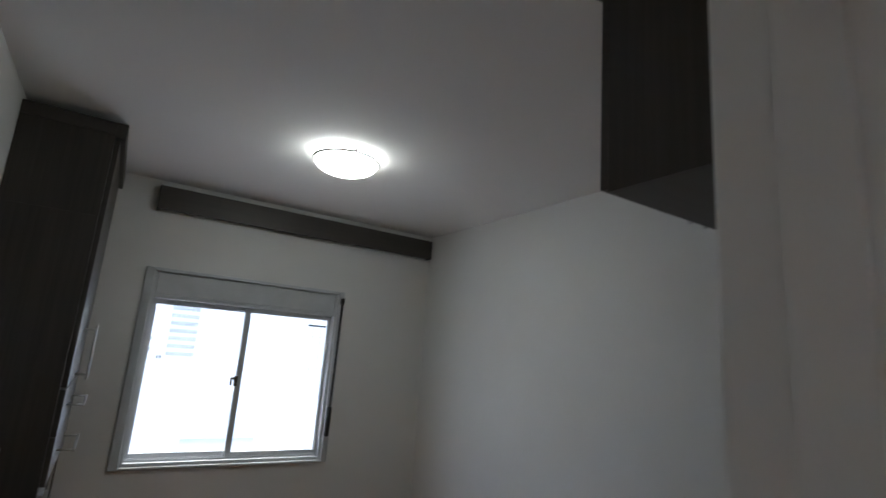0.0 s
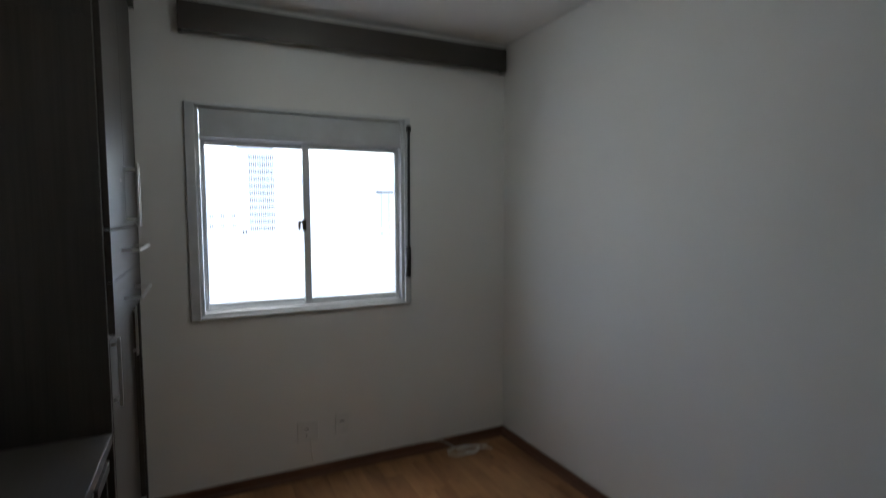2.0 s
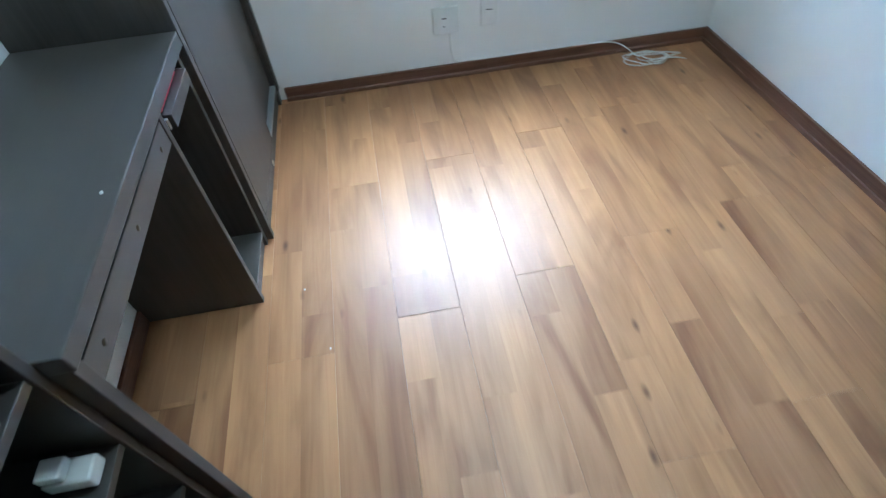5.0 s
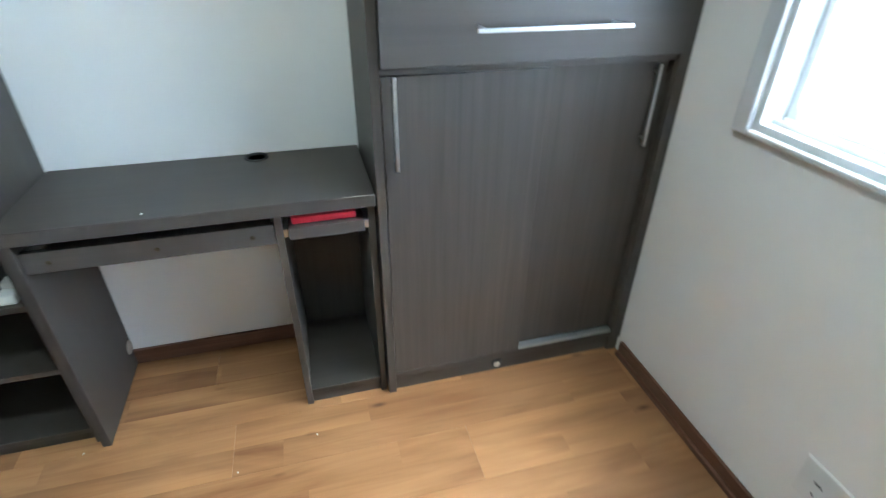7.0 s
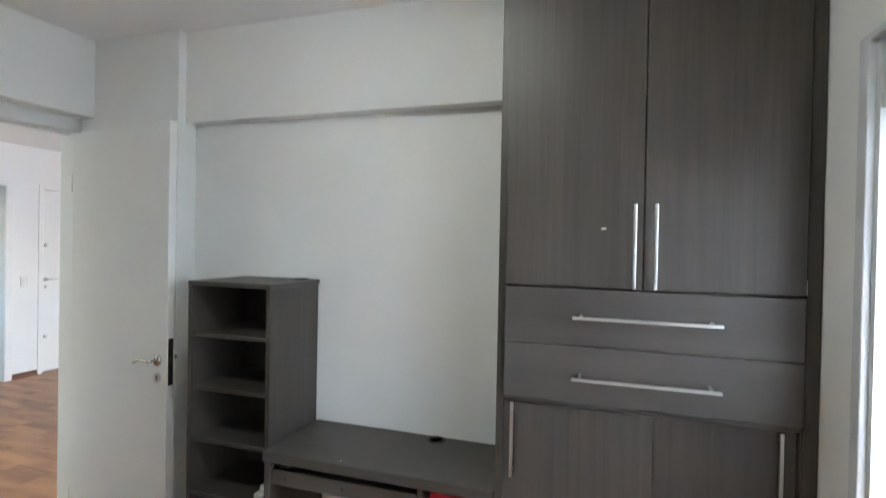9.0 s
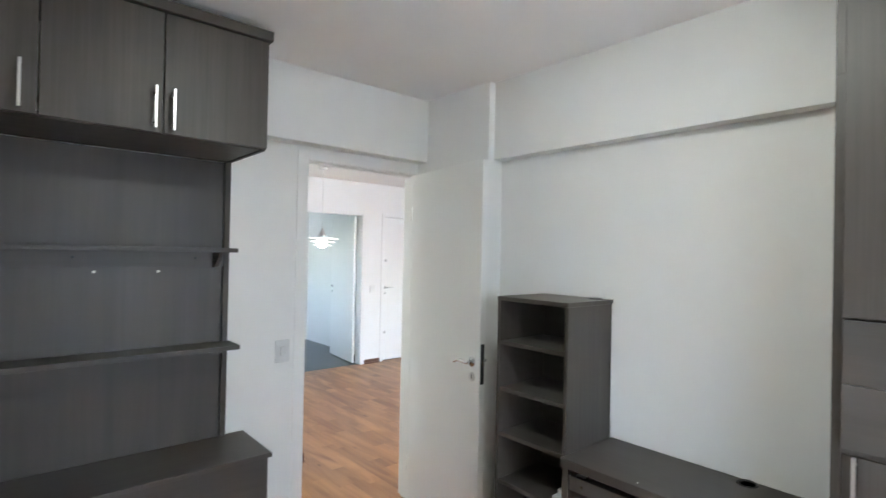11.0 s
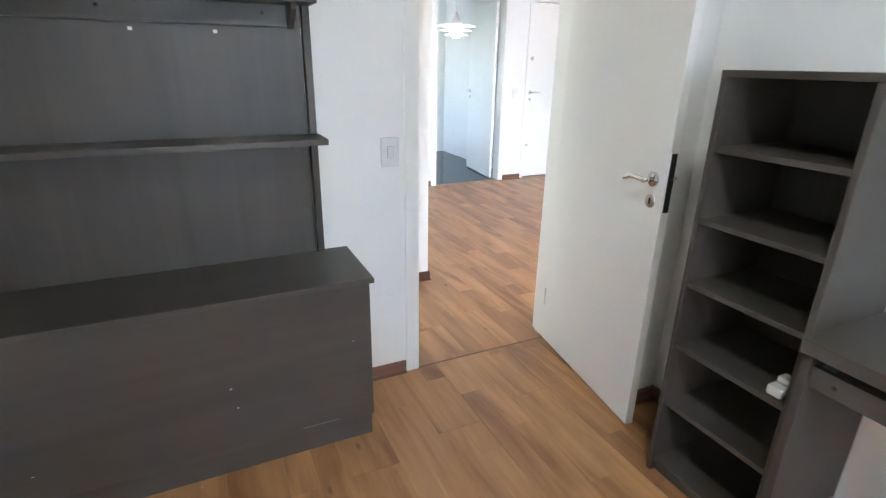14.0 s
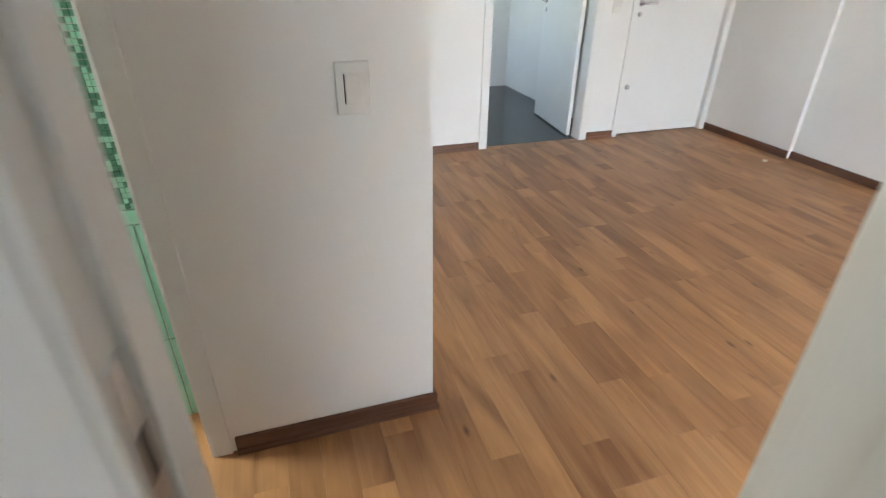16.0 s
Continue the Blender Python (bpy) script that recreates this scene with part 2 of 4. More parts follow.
def tube(points, r, seg=8, closed=False):
    """A round cable through the points."""
    cu = bpy.data.curves.new("cable", "CURVE")
    cu.dimensions = "3D"
    cu.bevel_depth, cu.bevel_resolution = r, 2
    sp = cu.splines.new("NURBS")
    sp.points.add(len(points) - 1)
    for p, q in zip(sp.points, points):
        p.co = (*q, 1)
    sp.use_endpoint_u = True
    sp.order_u = 4
    sp.resolution_u = 6
    ob = bpy.data.objects.new("cable", cu)
    me = bpy.data.meshes.new_from_object(ob)
    bm = bmesh.new()
    bm.from_mesh(me)
    bpy.data.objects.remove(ob)
    bpy.data.curves.remove(cu)
    bpy.data.meshes.remove(me)
    return bm


def make_mesh(name, bm, mat, smooth=False):
    me = bpy.data.meshes.new(name)
    bmesh.ops.recalc_face_normals(bm, faces=bm.faces[:])
    bm.to_mesh(me)
    bm.free()
    me.materials.append(mat)
    if smooth:
        for p in me.polygons:
            p.use_smooth = True
    return me


def thing(name, at, label, category, group="", kind=""):
    ob = new(name)
    ob.empty_display_size = 0.1
    ob.location = at
    ORIGIN[ob.name] = Vector(at)
    return tagged(ob, label, category, group, kind)


def part(name, bm, mat, parent, label="", smooth=False):
    """Links a bmesh, in world metres, as one mesh under a thing or a part."""
    o = ORIGIN[parent.name]
    bmesh.ops.translate(bm, vec=-o, verts=bm.verts[:])
    ob = new(name, make_mesh(name, bm, mat, smooth))
    ob.parent = parent
    ORIGIN[ob.name] = o
    return tagged(ob, label)


def solid(name, bm, mat, label, category, group="", kind="", smooth=False, at=None):
    """A thing of one mesh, with its origin at its base."""
    if at is None:
        vs = [v.co for v in bm.verts]
        at = ((min(v.x for v in vs) + max(v.x for v in vs)) / 2, (min(v.y for v in vs) + max(v.y for v in vs)) / 2, min(v.z for v in vs))
    at = Vector(at)
    bmesh.ops.translate(bm, vec=-at, verts=bm.verts[:])
    ob = new(name, make_mesh(name, bm, mat, smooth))
    ob.location = at
    ORIGIN[ob.name] = at
    return tagged(ob, label, category, group, kind)


def structure(name, bm, mat, label, category="wall"):
    return solid(name, bm, mat, label, category, kind="structure", at=(0, 0, 0))


def wall_cells(bm, axis, a0, a1, b0, b1, z0, z1, holes):
    """A wall along an axis from a0 to a1, b0 to b1 thick, with rectangular openings (a, a, z, z)."""
    cuts = sorted({a0, a1, *[h[0] for h in holes], *[h[1] for h in holes]})
    for p, q in zip(cuts, cuts[1:]):
        mid = (p + q) / 2
        spans = [(z0, z1)]
        for h in holes:
            if h[0] < mid < h[1]:
                spans = [s for lo, hi in spans for s in ((lo, min(hi, h[2])), (max(lo, h[3]), hi)) if s[1] - s[0] > 1e-4]
        for lo, hi in spans:
            if axis == "x":
                add_box(bm, p, q, b0, b1, lo, hi)
            else:
                add_box(bm, b0, b1, p, q, lo, hi)
    return bm


# ---- large structure ----
def askew(y0, y1, d0, d1, z0, z1, bevel=0.0):
    """A box along the bare wall, d0 to d1 behind its face."""
    bm = box(0, 1, y0, y1, z0, z1, 0)
    for v in bm.verts:
        v.co.x = RW + (RN - RW) * (WW - v.co.y) / WW + (d1 if v.co.x > 0.5 else d0)
    return bm


CEILING = 2.57
RW = 2.485      # bare wall, at the window
RN = 2.540      # the same wall, at the door: it runs slightly askew
WW = 3.152      # window wall
HALL_X = 0.402  # corner in the hallway
HALL_Y = -0.98
FAR_Y = -3.56   # wall with the entrance door
LIV_X = -3.05

structure("wall_window", wall_cells(bmesh.new(), "x", -0.12, RN + 0.12, WW, WW + 0.14, 0, CEILING, [(0.665, 1.788, 0.965, 2.04)]), WALL, "white painted plaster wall round the bedroom window")
structure("wall_east", askew(-0.12, WW, 0.0, 0.12, 0, CEILING), WALL, "bare white painted plaster wall of the bedroom")
structure("wall_desk", wall_cells(bmesh.new(), "y", -0.12, WW, -0.12, 0, 0, CEILING, []), WALL, "white painted plaster wall behind the desk")
structure("wall_door", wall_cells(bmesh.new(), "x", 0.0, RN, -0.12, 0, 0, CEILING, [(0.098, 0.903, 0, 2.13)]), WALL, "white painted plaster wall with the bedroom doorway")
structure("beam_desk_wall", box(0, 0.070, 0.64, WW, 2.135, CEILING, 0.003), WALL, "white plastered ceiling beam above the desk", "beam")
structure("beam_door_wall", box(0.112, RN, 0, 0.10, 2.178, CEILING, 0.003), WALL, "white plastered ceiling beam above the doorway", "beam")
structure("pillar", box(0, 0.112, 0, 0.64, 0, CEILING, 0.003), WALL, "white plastered pillar behind the open door", "pillar")
structure("ceiling", box(LIV_X - 0.2, RW + 0.12, -6.1, WW + 0.14, CEILING, CEILING + 0.12, 0), CEIL, "plain white painted ceiling", "ceiling")

# hallway, living room, kitchen and bathroom shell
structure("wall_hall", wall_cells(bmesh.new(), "x", HALL_X, RW, HALL_Y - 0.12, HALL_Y, 0, CEILING, [(1.085, 1.78, 0, 2.13)]), WALL, "white hallway wall beside the bathroom doorway")
structure("wall_hall_end", box(RW, RW + 0.12, -2.3, -0.12, 0, CEILING, 0), WALL, "white wall at the end of the hallway")
structure("wall_living_east", box(HALL_X, HALL_X + 0.12, FAR_Y, HALL_Y - 0.12, 0, CEILING, 0), WALL, "white living room wall past the hallway corner")
structure("wall_entrance", wall_cells(bmesh.new(), "x", LIV_X - 0.2, 1.0, FAR_Y - 0.12, FAR_Y, 0, CEILING, [(-1.725, -0.81, 0, 2.13), (-3.01, -2.06, 0, 2.13)]), WALL, "white wall with entrance door and kitchen doorway")
bm = bmesh.new()
add_box(bm, LIV_X - 0.2, LIV_X, FAR_Y, -2.65, 0, CEILING)
add_box(bm, LIV_X - 0.2, LIV_X - 0.035, -2.65, WW, 0, CEILING)
structure("wall_living_west", bm, WALL, "long white living room wall with a shallow step")
structure("wall_living_window", wall_cells(bmesh.new(), "x", LIV_X - 0.2, -0.12, WW, WW + 0.14, 0, CEILING, [(-2.95, -0.25, 0.1, 2.4)]), WALL, "white living room wall round the balcony opening")
bm = bmesh.new()
add_box(bm, -2.15, -2.03, -6.0, FAR_Y - 0.12, 0, CEILING)
add_box(bm, -2.03, 0.76, -6.0, -5.88, 0, CEILING)
wall_cells(bm, "y", -5.88, FAR_Y - 0.12, 0.76, 0.88, 0, CEILING, [(-5.45, -4.35, 1.0, 2.1)])
structure("wall_kitchen", bm, WALL, "white painted kitchen walls")
bm = bmesh.new()
add_box(bm, HALL_X + 0.12, RW, -2.3, -2.2, 0, CEILING)
add_box(bm, HALL_X + 0.12, 1.0, -2.2, HALL_Y - 0.12, 0, CEILING)
add_box(bm, 1.0, 1.40, -1.29, -1.19, 0, CEILING)
structure("wall_bathroom", bm, WALL, "white bathroom walls behind the tiles")

structure("wall_landing", box(LIV_X - 0.2, -2.16, FAR_Y - 0.40, FAR_Y - 0.125, -0.15, CEILING, 0), WALL, "plain wall closing the stair landing")

# floor slab under the boards, kitchen and bathroom floors
structure("floor_slab", box(LIV_X - 0.2, RW + 0.12, FAR_Y - 0.12, WW + 0.14, -0.15, -0.009, 0), GROUT, "dark screed under the floor boards", "floor")
structure("floor_kitchen", box(-2.15, 0.88, -6.0, FAR_Y - 0.06, -0.15, -0.002, 0), BLACK_FLOOR, "glossy black kitchen floor", "floor")
structure("floor_bathroom", box(0.6, RW, -2.3, HALL_Y - 0.05, -0.10, -0.004, 0), BEIGE, "beige tiled bathroom floor", "floor")


def skirting(name, x0, x1, y0, y1, along):
    bm = bmesh.new()
    add_box(bm, x0, x1, y0, y1, 0.012, 0.062, 0.003)
    # rounded shoe moulding at the foot
    ox, oy = (0.0, 0.010) if along == "x" else (0.010, 0.0)
    add_box(bm, x0 + oy * 0.1, x1 - oy * 0.1, y0 - oy, y1 + oy, 0.0, 0.019, 0.0)
    top_edges = [e for e in bm.edges if all(abs(v.co.z - 0.019) < 1e-5 for v in e.verts)]
    bmesh.ops.bevel(bm, geom=top_edges, offset=0.007, segments=3, affect="EDGES", profile=0.5)
    return structure(name, bm, SKIRT if along == "x" else SKIRT_Y, "brown wood-print skirting board", "skirting board")


T = 0.013
skirting("baseboard_window", 0.42, RW - T, WW - T, WW, "x")
bm = askew(0.31, WW, -T, 0.0, 0, 0.062)
shoe = bpy.data.meshes.new("shoe")
bm_2 = askew(0.31, WW, -T - 0.010, -T, 0, 0.019)
bmesh.ops.bevel(bm_2, geom=[e for e in bm_2.edges if all(v.co.z > 0.01 for v in e.verts)], offset=0.006, segments=3, affect="EDGES", profile=0.5)
bm_2.to_mesh(shoe)
bm_2.free()
bm.from_mesh(shoe)
bpy.data.meshes.remove(shoe)
structure("baseboard_east", bm, SKIRT_Y, "brown wood-print skirting board", "skirting board")
skirting("baseboard_desk", 0, T, 0.655, 2.25, "y")
skirting("baseboard_pillar", 0.112, 0.112 + T, 0.06, 0.64 + T, "y")
skirting("baseboard_pillar_end", 0.0, 0.112, 0.64, 0.64 + T, "x")
skirting("baseboard_door", 0.947, 1.236, 0, T, "x")
skirting("baseboard_hall", HALL_X - T, 1.035, HALL_Y, HALL_Y + T, "x")
skirting("baseboard_hall_corner", HALL_X - T, HALL_X, FAR_Y + T, HALL_Y, "y")
skirting("baseboard_far", -0.762, HALL_X, FAR_Y, FAR_Y + T, "x")
skirting("baseboard_entrance", -2.028, -1.772, FAR_Y, FAR_Y + T, "x")
skirting("baseboard_living_west", LIV_X, LIV_X + T, FAR_Y, -2.65, "y")
skirting("baseboard_living_west_near", LIV_X - 0.035, LIV_X - 0.035 + T, -2.65, WW, "y")
skirting("baseboard_living_desk_wall", -0.12 - T, -0.12, -0.12, WW, "y")


def door_frame(name, axis_x0, axis_x1, y0, y1, top, casing, label, faces):
    """Jambs, head and casings of a doorway in a wall along x; faces: the wall faces with casings."""
    t = thing(name, ((axis_x0 + axis_x1) / 2, (y0 + y1) / 2, 0), label, "door frame", kind="structure")
    j = 0.025
    part("jamb", box(axis_x0 - j, axis_x0, y0 - 0.004, y1 + 0.004, 0, top + j), WHITE_WOOD, t)
    part("jamb", box(axis_x1, axis_x1 + j, y0 - 0.004, y1 + 0.004, 0, top + j), WHITE_WOOD, t)
    part("head", box(axis_x0, axis_x1, y0 - 0.004, y1 + 0.004, top, top + j), WHITE_WOOD, t)
    for y, s in faces:
        ya, yb = sorted((y, y + s * 0.009))
        part("casing", box(axis_x0 - casing, axis_x0 - 0.006, ya, yb, 0, top + 0.05, 0.002), WHITE_WOOD, t)
        part("casing", box(axis_x1 + 0.006, axis_x1 + casing, ya, yb, 0, top + 0.05, 0.002), WHITE_WOOD, t)
        part("casing", box(axis_x0 - 0.006, axis_x1 + 0.006, ya, yb, top + 0.006, top + 0.05, 0.002), WHITE_WOOD, t)
    return t


# bedroom doorway
bed_frame = door_frame("door_frame_1", 0.123, 0.878, -0.12, 0.0, 2.105, 0.066, "white lacquered bedroom door frame with flat casings", [(0.0, 1), (-0.12, -1)])
for x0, x1, y1 in ((0.123, 0.136, 0.002), (0.871, 0.878, -0.042)):
    part("door_stop", box(x0, x1, -0.085, y1, 0, 2.105), WHITE_WOOD, bed_frame)
part("door_stop", box(0.136, 0.871, -0.085, -0.042, 2.092, 2.105), WHITE_WOOD, bed_frame)
strike = part("strike_plate", box(0.8755, 0.8795, -0.034, -0.008, 0.93, 1.13, 0.0006), STEEL, bed_frame, "steel strike plate with dark latch hole")
part("latch_hole", box(0.8745, 0.8765, -0.028, -0.014, 1.035, 1.075, 0.0003), BLACK, strike)
structure("threshold", box(0.123, 0.878, -0.006, 0.003, -0.004, 0.0012, 0.0004), SKIRT, "thin brown threshold strip between the floors", "threshold")


def lever(name_parent, at, side, along, m):
    """A lever handle with round rosette and a keyhole plate under it, on a door face at local x = at[0]."""
    x, y, z = at
    bm = bmesh.new()
    rod(bm, (x, y, z), (x + side * 0.008, y, z), 0.026, 24)
    rod(bm, (x + side * 0.008, y, z), (x + side * 0.05, y, z), 0.009, 16)
    bmesh.ops.transform(bm, matrix=m, verts=bm.verts[:])
    base = part("handle_rosette", bm, CHROME, name_parent, "polished chrome rosette", True)
    arc = [(0.047, -0.006, 0), (0.050, 0.006, 0.001), (0.052, 0.035, 0.006), (0.053, 0.065, 0.004), (0.052, 0.085, -0.005), (0.050, 0.100, -0.010), (0.049, 0.106, -0.011)]
    bm = tube([(x + side * p[0], y + along * p[1], z + p[2]) for p in arc], 0.0095)
    bmesh.ops.holes_fill(bm, edges=[e for e in bm.edges if e.is_boundary], sides=0)
    bmesh.ops.transform(bm, matrix=m, verts=bm.verts[:])
    part("lever", bm, CHROME, base, "curved chrome lever", True)
    bm = bmesh.new()
    rod(bm, (x, y, z - 0.08), (x + side * 0.006, y, z - 0.08), 0.024, 24)
    bmesh.ops.transform(bm, matrix=m, verts=bm.verts[:])
    plate = part("keyhole_plate", bm, STEEL, name_parent, "small round keyhole plate", True)
    bm = bmesh.new()
    add_box(bm, x + side * 0.0055, x + side * 0.0068, y - 0.004, y + 0.004, z - 0.092, z - 0.068, 0)
    bmesh.ops.transform(bm, matrix=m, verts=bm.verts[:])
    part("keyhole", bm, BLACK, plate)


def swing_door(name, hinge, angle, width, height, label, handle_z, handles=((1, 1),)):
    """A flat leaf of 35 mm; along its local y from the hinge; its face at local x = 0 looks to +x."""
    d = thing(name, hinge, label, "door")
    m = pose(hinge[0], hinge[1], 0, 0, 0, angle)
    part("leaf", box(-0.035, 0, 0, width, 0.008, height, 0.002, m), WHITE_WOOD, d)
    for side in (1, -1):
        lever(d, (0 if side > 0 else -0.035, width - 0.062, handle_z), side, -1, m)
    lock = part("lock_plate", box(-0.029, -0.006, width - 0.001, width + 0.002, handle_z - 0.11, handle_z + 0.10, 0.0006, m), BLACK, d, "dark lock plate on the edge")
    part("latch", box(-0.024, -0.011, width + 0.002, width + 0.009, handle_z - 0.012, handle_z + 0.012, 0.001, m), BRONZE, lock)
    for z in (0.25, 1.85):
        bm = bmesh.new()
        rod(bm, (0.004, -0.004, z - 0.045), (0.004, -0.004, z + 0.045), 0.004, 12)
        bmesh.ops.transform(bm, matrix=m, verts=bm.verts[:])
        part("hinge", bm, WHITE_WOOD, d, "painted barrel hinge", True)
    return d


swing_door("door_1", (0.150, 0.006, 0), -8.5, 0.75, 2.10, "open white flush bedroom door with chrome lever", 1.03)

# doorways of the bathroom, the kitchen and the entrance
door_frame("door_frame_2", 1.11, 1.755, HALL_Y - 0.12, HALL_Y, 2.105, 0.062, "white bathroom door frame", [(HALL_Y, 1)])
door_frame("door_frame_3", -1.70, -0.835, FAR_Y - 0.12, FAR_Y, 2.105, 0.070, "white kitchen door frame", [(FAR_Y, 1)])
door_frame("door_frame_4", -2.985, -2.085, FAR_Y - 0.12, FAR_Y, 2.105, 0.055, "white entrance door frame", [(FAR_Y, 1)])
swing_door("door_2", (-1.685, FAR_Y - 0.125, 0), 173.0, 0.83, 2.09, "open white kitchen door with steel lever", 1.06)

ent = thing("door_3", (-2.535, FAR_Y - 0.06, 0), "closed white flush entrance door with steel locks", "door")
part("leaf", box(-2.982, -2.088, FAR_Y - 0.075, FAR_Y - 0.035, 0.012, 2.10, 0.002), WHITE_WOOD, ent)
for z, r in ((1.475, 0.022), (0.994, 0.018), (0.42, 0.020)):
    bm = bmesh.new()
    rod(bm, (-2.135, FAR_Y - 0.036, z), (-2.135, FAR_Y - 0.022, z), r, 20)
    part("lock_rosette", bm, STEEL, ent, "round steel lock rosette", True)
bm = bmesh.new()
rod(bm, (-2.135, FAR_Y - 0.036, 1.078), (-2.135, FAR_Y - 0.026, 1.078), 0.024, 20)
base = part("handle_rosette", bm, STEEL, ent, "", True)
bm = bmesh.new()
rod(bm, (-2.135, FAR_Y - 0.026, 1.078), (-2.135, FAR_Y + 0.016, 1.078), 0.008, 12)
rod(bm, (-2.127, FAR_Y + 0.014, 1.078), (-2.255, FAR_Y + 0.014, 1.078), 0.009, 12)
part("lever", bm, STEEL, base, "", True)

# ---- bedroom window ----
win = thing("window_1", (1.23, WW, 0.945), "white aluminium two-pane sliding window with shutter box", "window", kind="structure")
WX0, WX1, WZ0, WZ1 = 0.665, 1.788, 0.965, 2.04
frame_part = part("window_frame", box(WX0, WX0 + 0.022, WW - 0.002, WW + 0.13, WZ0, WZ1), ALU, win)
part("frame_side", box(WX1 - 0.022, WX1, WW - 0.002, WW + 0.13, WZ0, WZ1), ALU, frame_part)
part("frame_sill", box(WX0 + 0.022, WX1 - 0.022, WW - 0.002, WW + 0.13, WZ0, WZ0 + 0.022), ALU, frame_part)
part("frame_head", box(WX0 + 0.022, WX1 - 0.022, WW + 0.002, WW + 0.13, 1.885, 1.905), ALU, frame_part)
for a, b_, c, d in ((0.622, WX0 + 0.004, 0.954, 2.056), (WX1 - 0.004, 1.822, 0.954, 2.056)):
    part("window_casing", box(a, b_, WW - 0.018, WW, c, d, 0.004), ALU, win)
part("window_casing", box(WX0 + 0.004, WX1 - 0.004, WW - 0.018, WW, 0.954, WZ0 + 0.004, 0.004), ALU, win)
part("window_casing", box(WX0 + 0.004, WX1 - 0.004, WW - 0.018, WW, WZ1 - 0.004, 2.056, 0.004), ALU, win)
part("shutter_box", box(WX0 + 0.024, WX1 - 0.024, WW + 0.003, WW + 0.12, 1.906, WZ1 - 0.006, 0.003), ALU, win, "white shutter box panel")


def sash(x0, x1, y, z0, z1, left, right):
    s = part("sash", box(x0, x0 + left, y, y + 0.026, z0, z1, 0.003), ALU, win)
    part("stile", box(x1 - right, x1, y, y + 0.026, z0, z1, 0.003), ALU, s)
    part("bottom_rail", box(x0 + left, x1 - right, y, y + 0.026, z0, z0 + 0.036, 0.003), ALU, s)
    part("top_rail", box(x0 + left, x1 - right, y, y + 0.026, z1 - 0.030, z1, 0.003), ALU, s)
    pane = part("pane", box(x0 + left - 0.004, x1 - right + 0.004, y + 0.011, y + 0.015, z0 + 0.03, z1 - 0.024, 0), GLASS, s)
    pane.visible_shadow = False
    return s


sash(WX0 + 0.024, 1.242, WW + 0.068, 0.99, 1.884, 0.022, 0.035)
front = sash(1.202, WX1 - 0.024, WW + 0.034, 0.99, 1.884, 0.036, 0.022)
bm = bmesh.new()
add_box(bm, 1.192, 1.212, WW + 0.018, WW + 0.036, 1.405, 1.465, 0.004)
add_box(bm, 1.168, 1.202, WW + 0.014, WW + 0.026, 1.442, 1.458, 0.004)
add_box(bm, 1.168, 1.180, WW + 0.014, WW + 0.026, 1.408, 1.445, 0.003)
part("sash_lock", bm, BRONZE, win, "dark bronze sash lock")
for y in (0.03, 0.064):
    part("track", box(WX0 + 0.024, WX1 - 0.024, WW + y, WW + y + 0.004, WZ0 + 0.022, WZ0 + 0.034, 0.0005), ALU, win)
crank = thing("shutter_crank", (1.800, WW - 0.035, 1.11), "black shutter winding rod beside the window", "crank")
bm = bmesh.new()
rod(bm, (1.807, WW - 0.032, 2.0), (1.800, WW - 0.032, 1.29), 0.0075, 12)
part("rod", bm, BLACK, crank, "", True)
bm = bmesh.new()
rod(bm, (1.800, WW - 0.032, 1.30), (1.797, WW - 0.032, 1.115), 0.0155, 16)
bmesh.ops.bevel(bm, geom=[e for e in bm.edges if len(e.link_faces) == 2 and e.calc_face_angle(0) > 1.2], offset=0.005, segments=2, affect="EDGES")
part("grip", bm, BLACK, crank, "thicker black grip", True)
part("joint", box(1.796, 1.818, WW - 0.044, WW - 0.012, 1.972, 2.012, 0.004), BLACK, crank)

# curtain valance under the ceiling
val = thing("curtain_valance", (1.55, WW, 2.39), "dark laminate curtain valance above the window", "valance")
part("front_board", box(0.612, 2.462, WW - 0.060, WW - 0.042, 2.388, 2.527), LAM_X, val)
part("end_board", box(0.612, 0.630, WW - 0.042, WW, 2.388, 2.527), LAM_Y, val)
part("end_board", box(2.444, 2.462, WW - 0.042, WW, 2.388, 2.527), LAM_Y, val)
part("top_board", box(0.630, 2.444, WW - 0.042, WW, 2.512, 2.527), LAM_X, val)


# ---- wardrobe ----
def bar_handle(parent, a, b, off, r=0.0046):
    """A straight bar on two posts; a and b: ends of the bar, off: how far it stands from the face."""
    a, b, off = Vector(a), Vector(b), Vector(off)
    d = (b - a).normalized()
    bm = bmesh.new()
    lo = Vector([min(p, q) - (0.0 if abs(w) > 0.5 else r) for p, q, w in zip(a, b, d)])
    hi = Vector([max(p, q) + (0.0 if abs(w) > 0.5 else r) for p, q, w in zip(a, b, d)])
    add_box(bm, lo.x, hi.x, lo.y, hi.y, lo.z, hi.z, 0.0016)
    h = part("handle", bm, STEEL, parent, "brushed steel bar handle")
    for p in (a + d * 0.022, b - d * 0.022):
        bm = bmesh.new()
        rod(bm, p - off, p, 0.0045, 10)
        part("post", bm, STEEL, h, "", True)


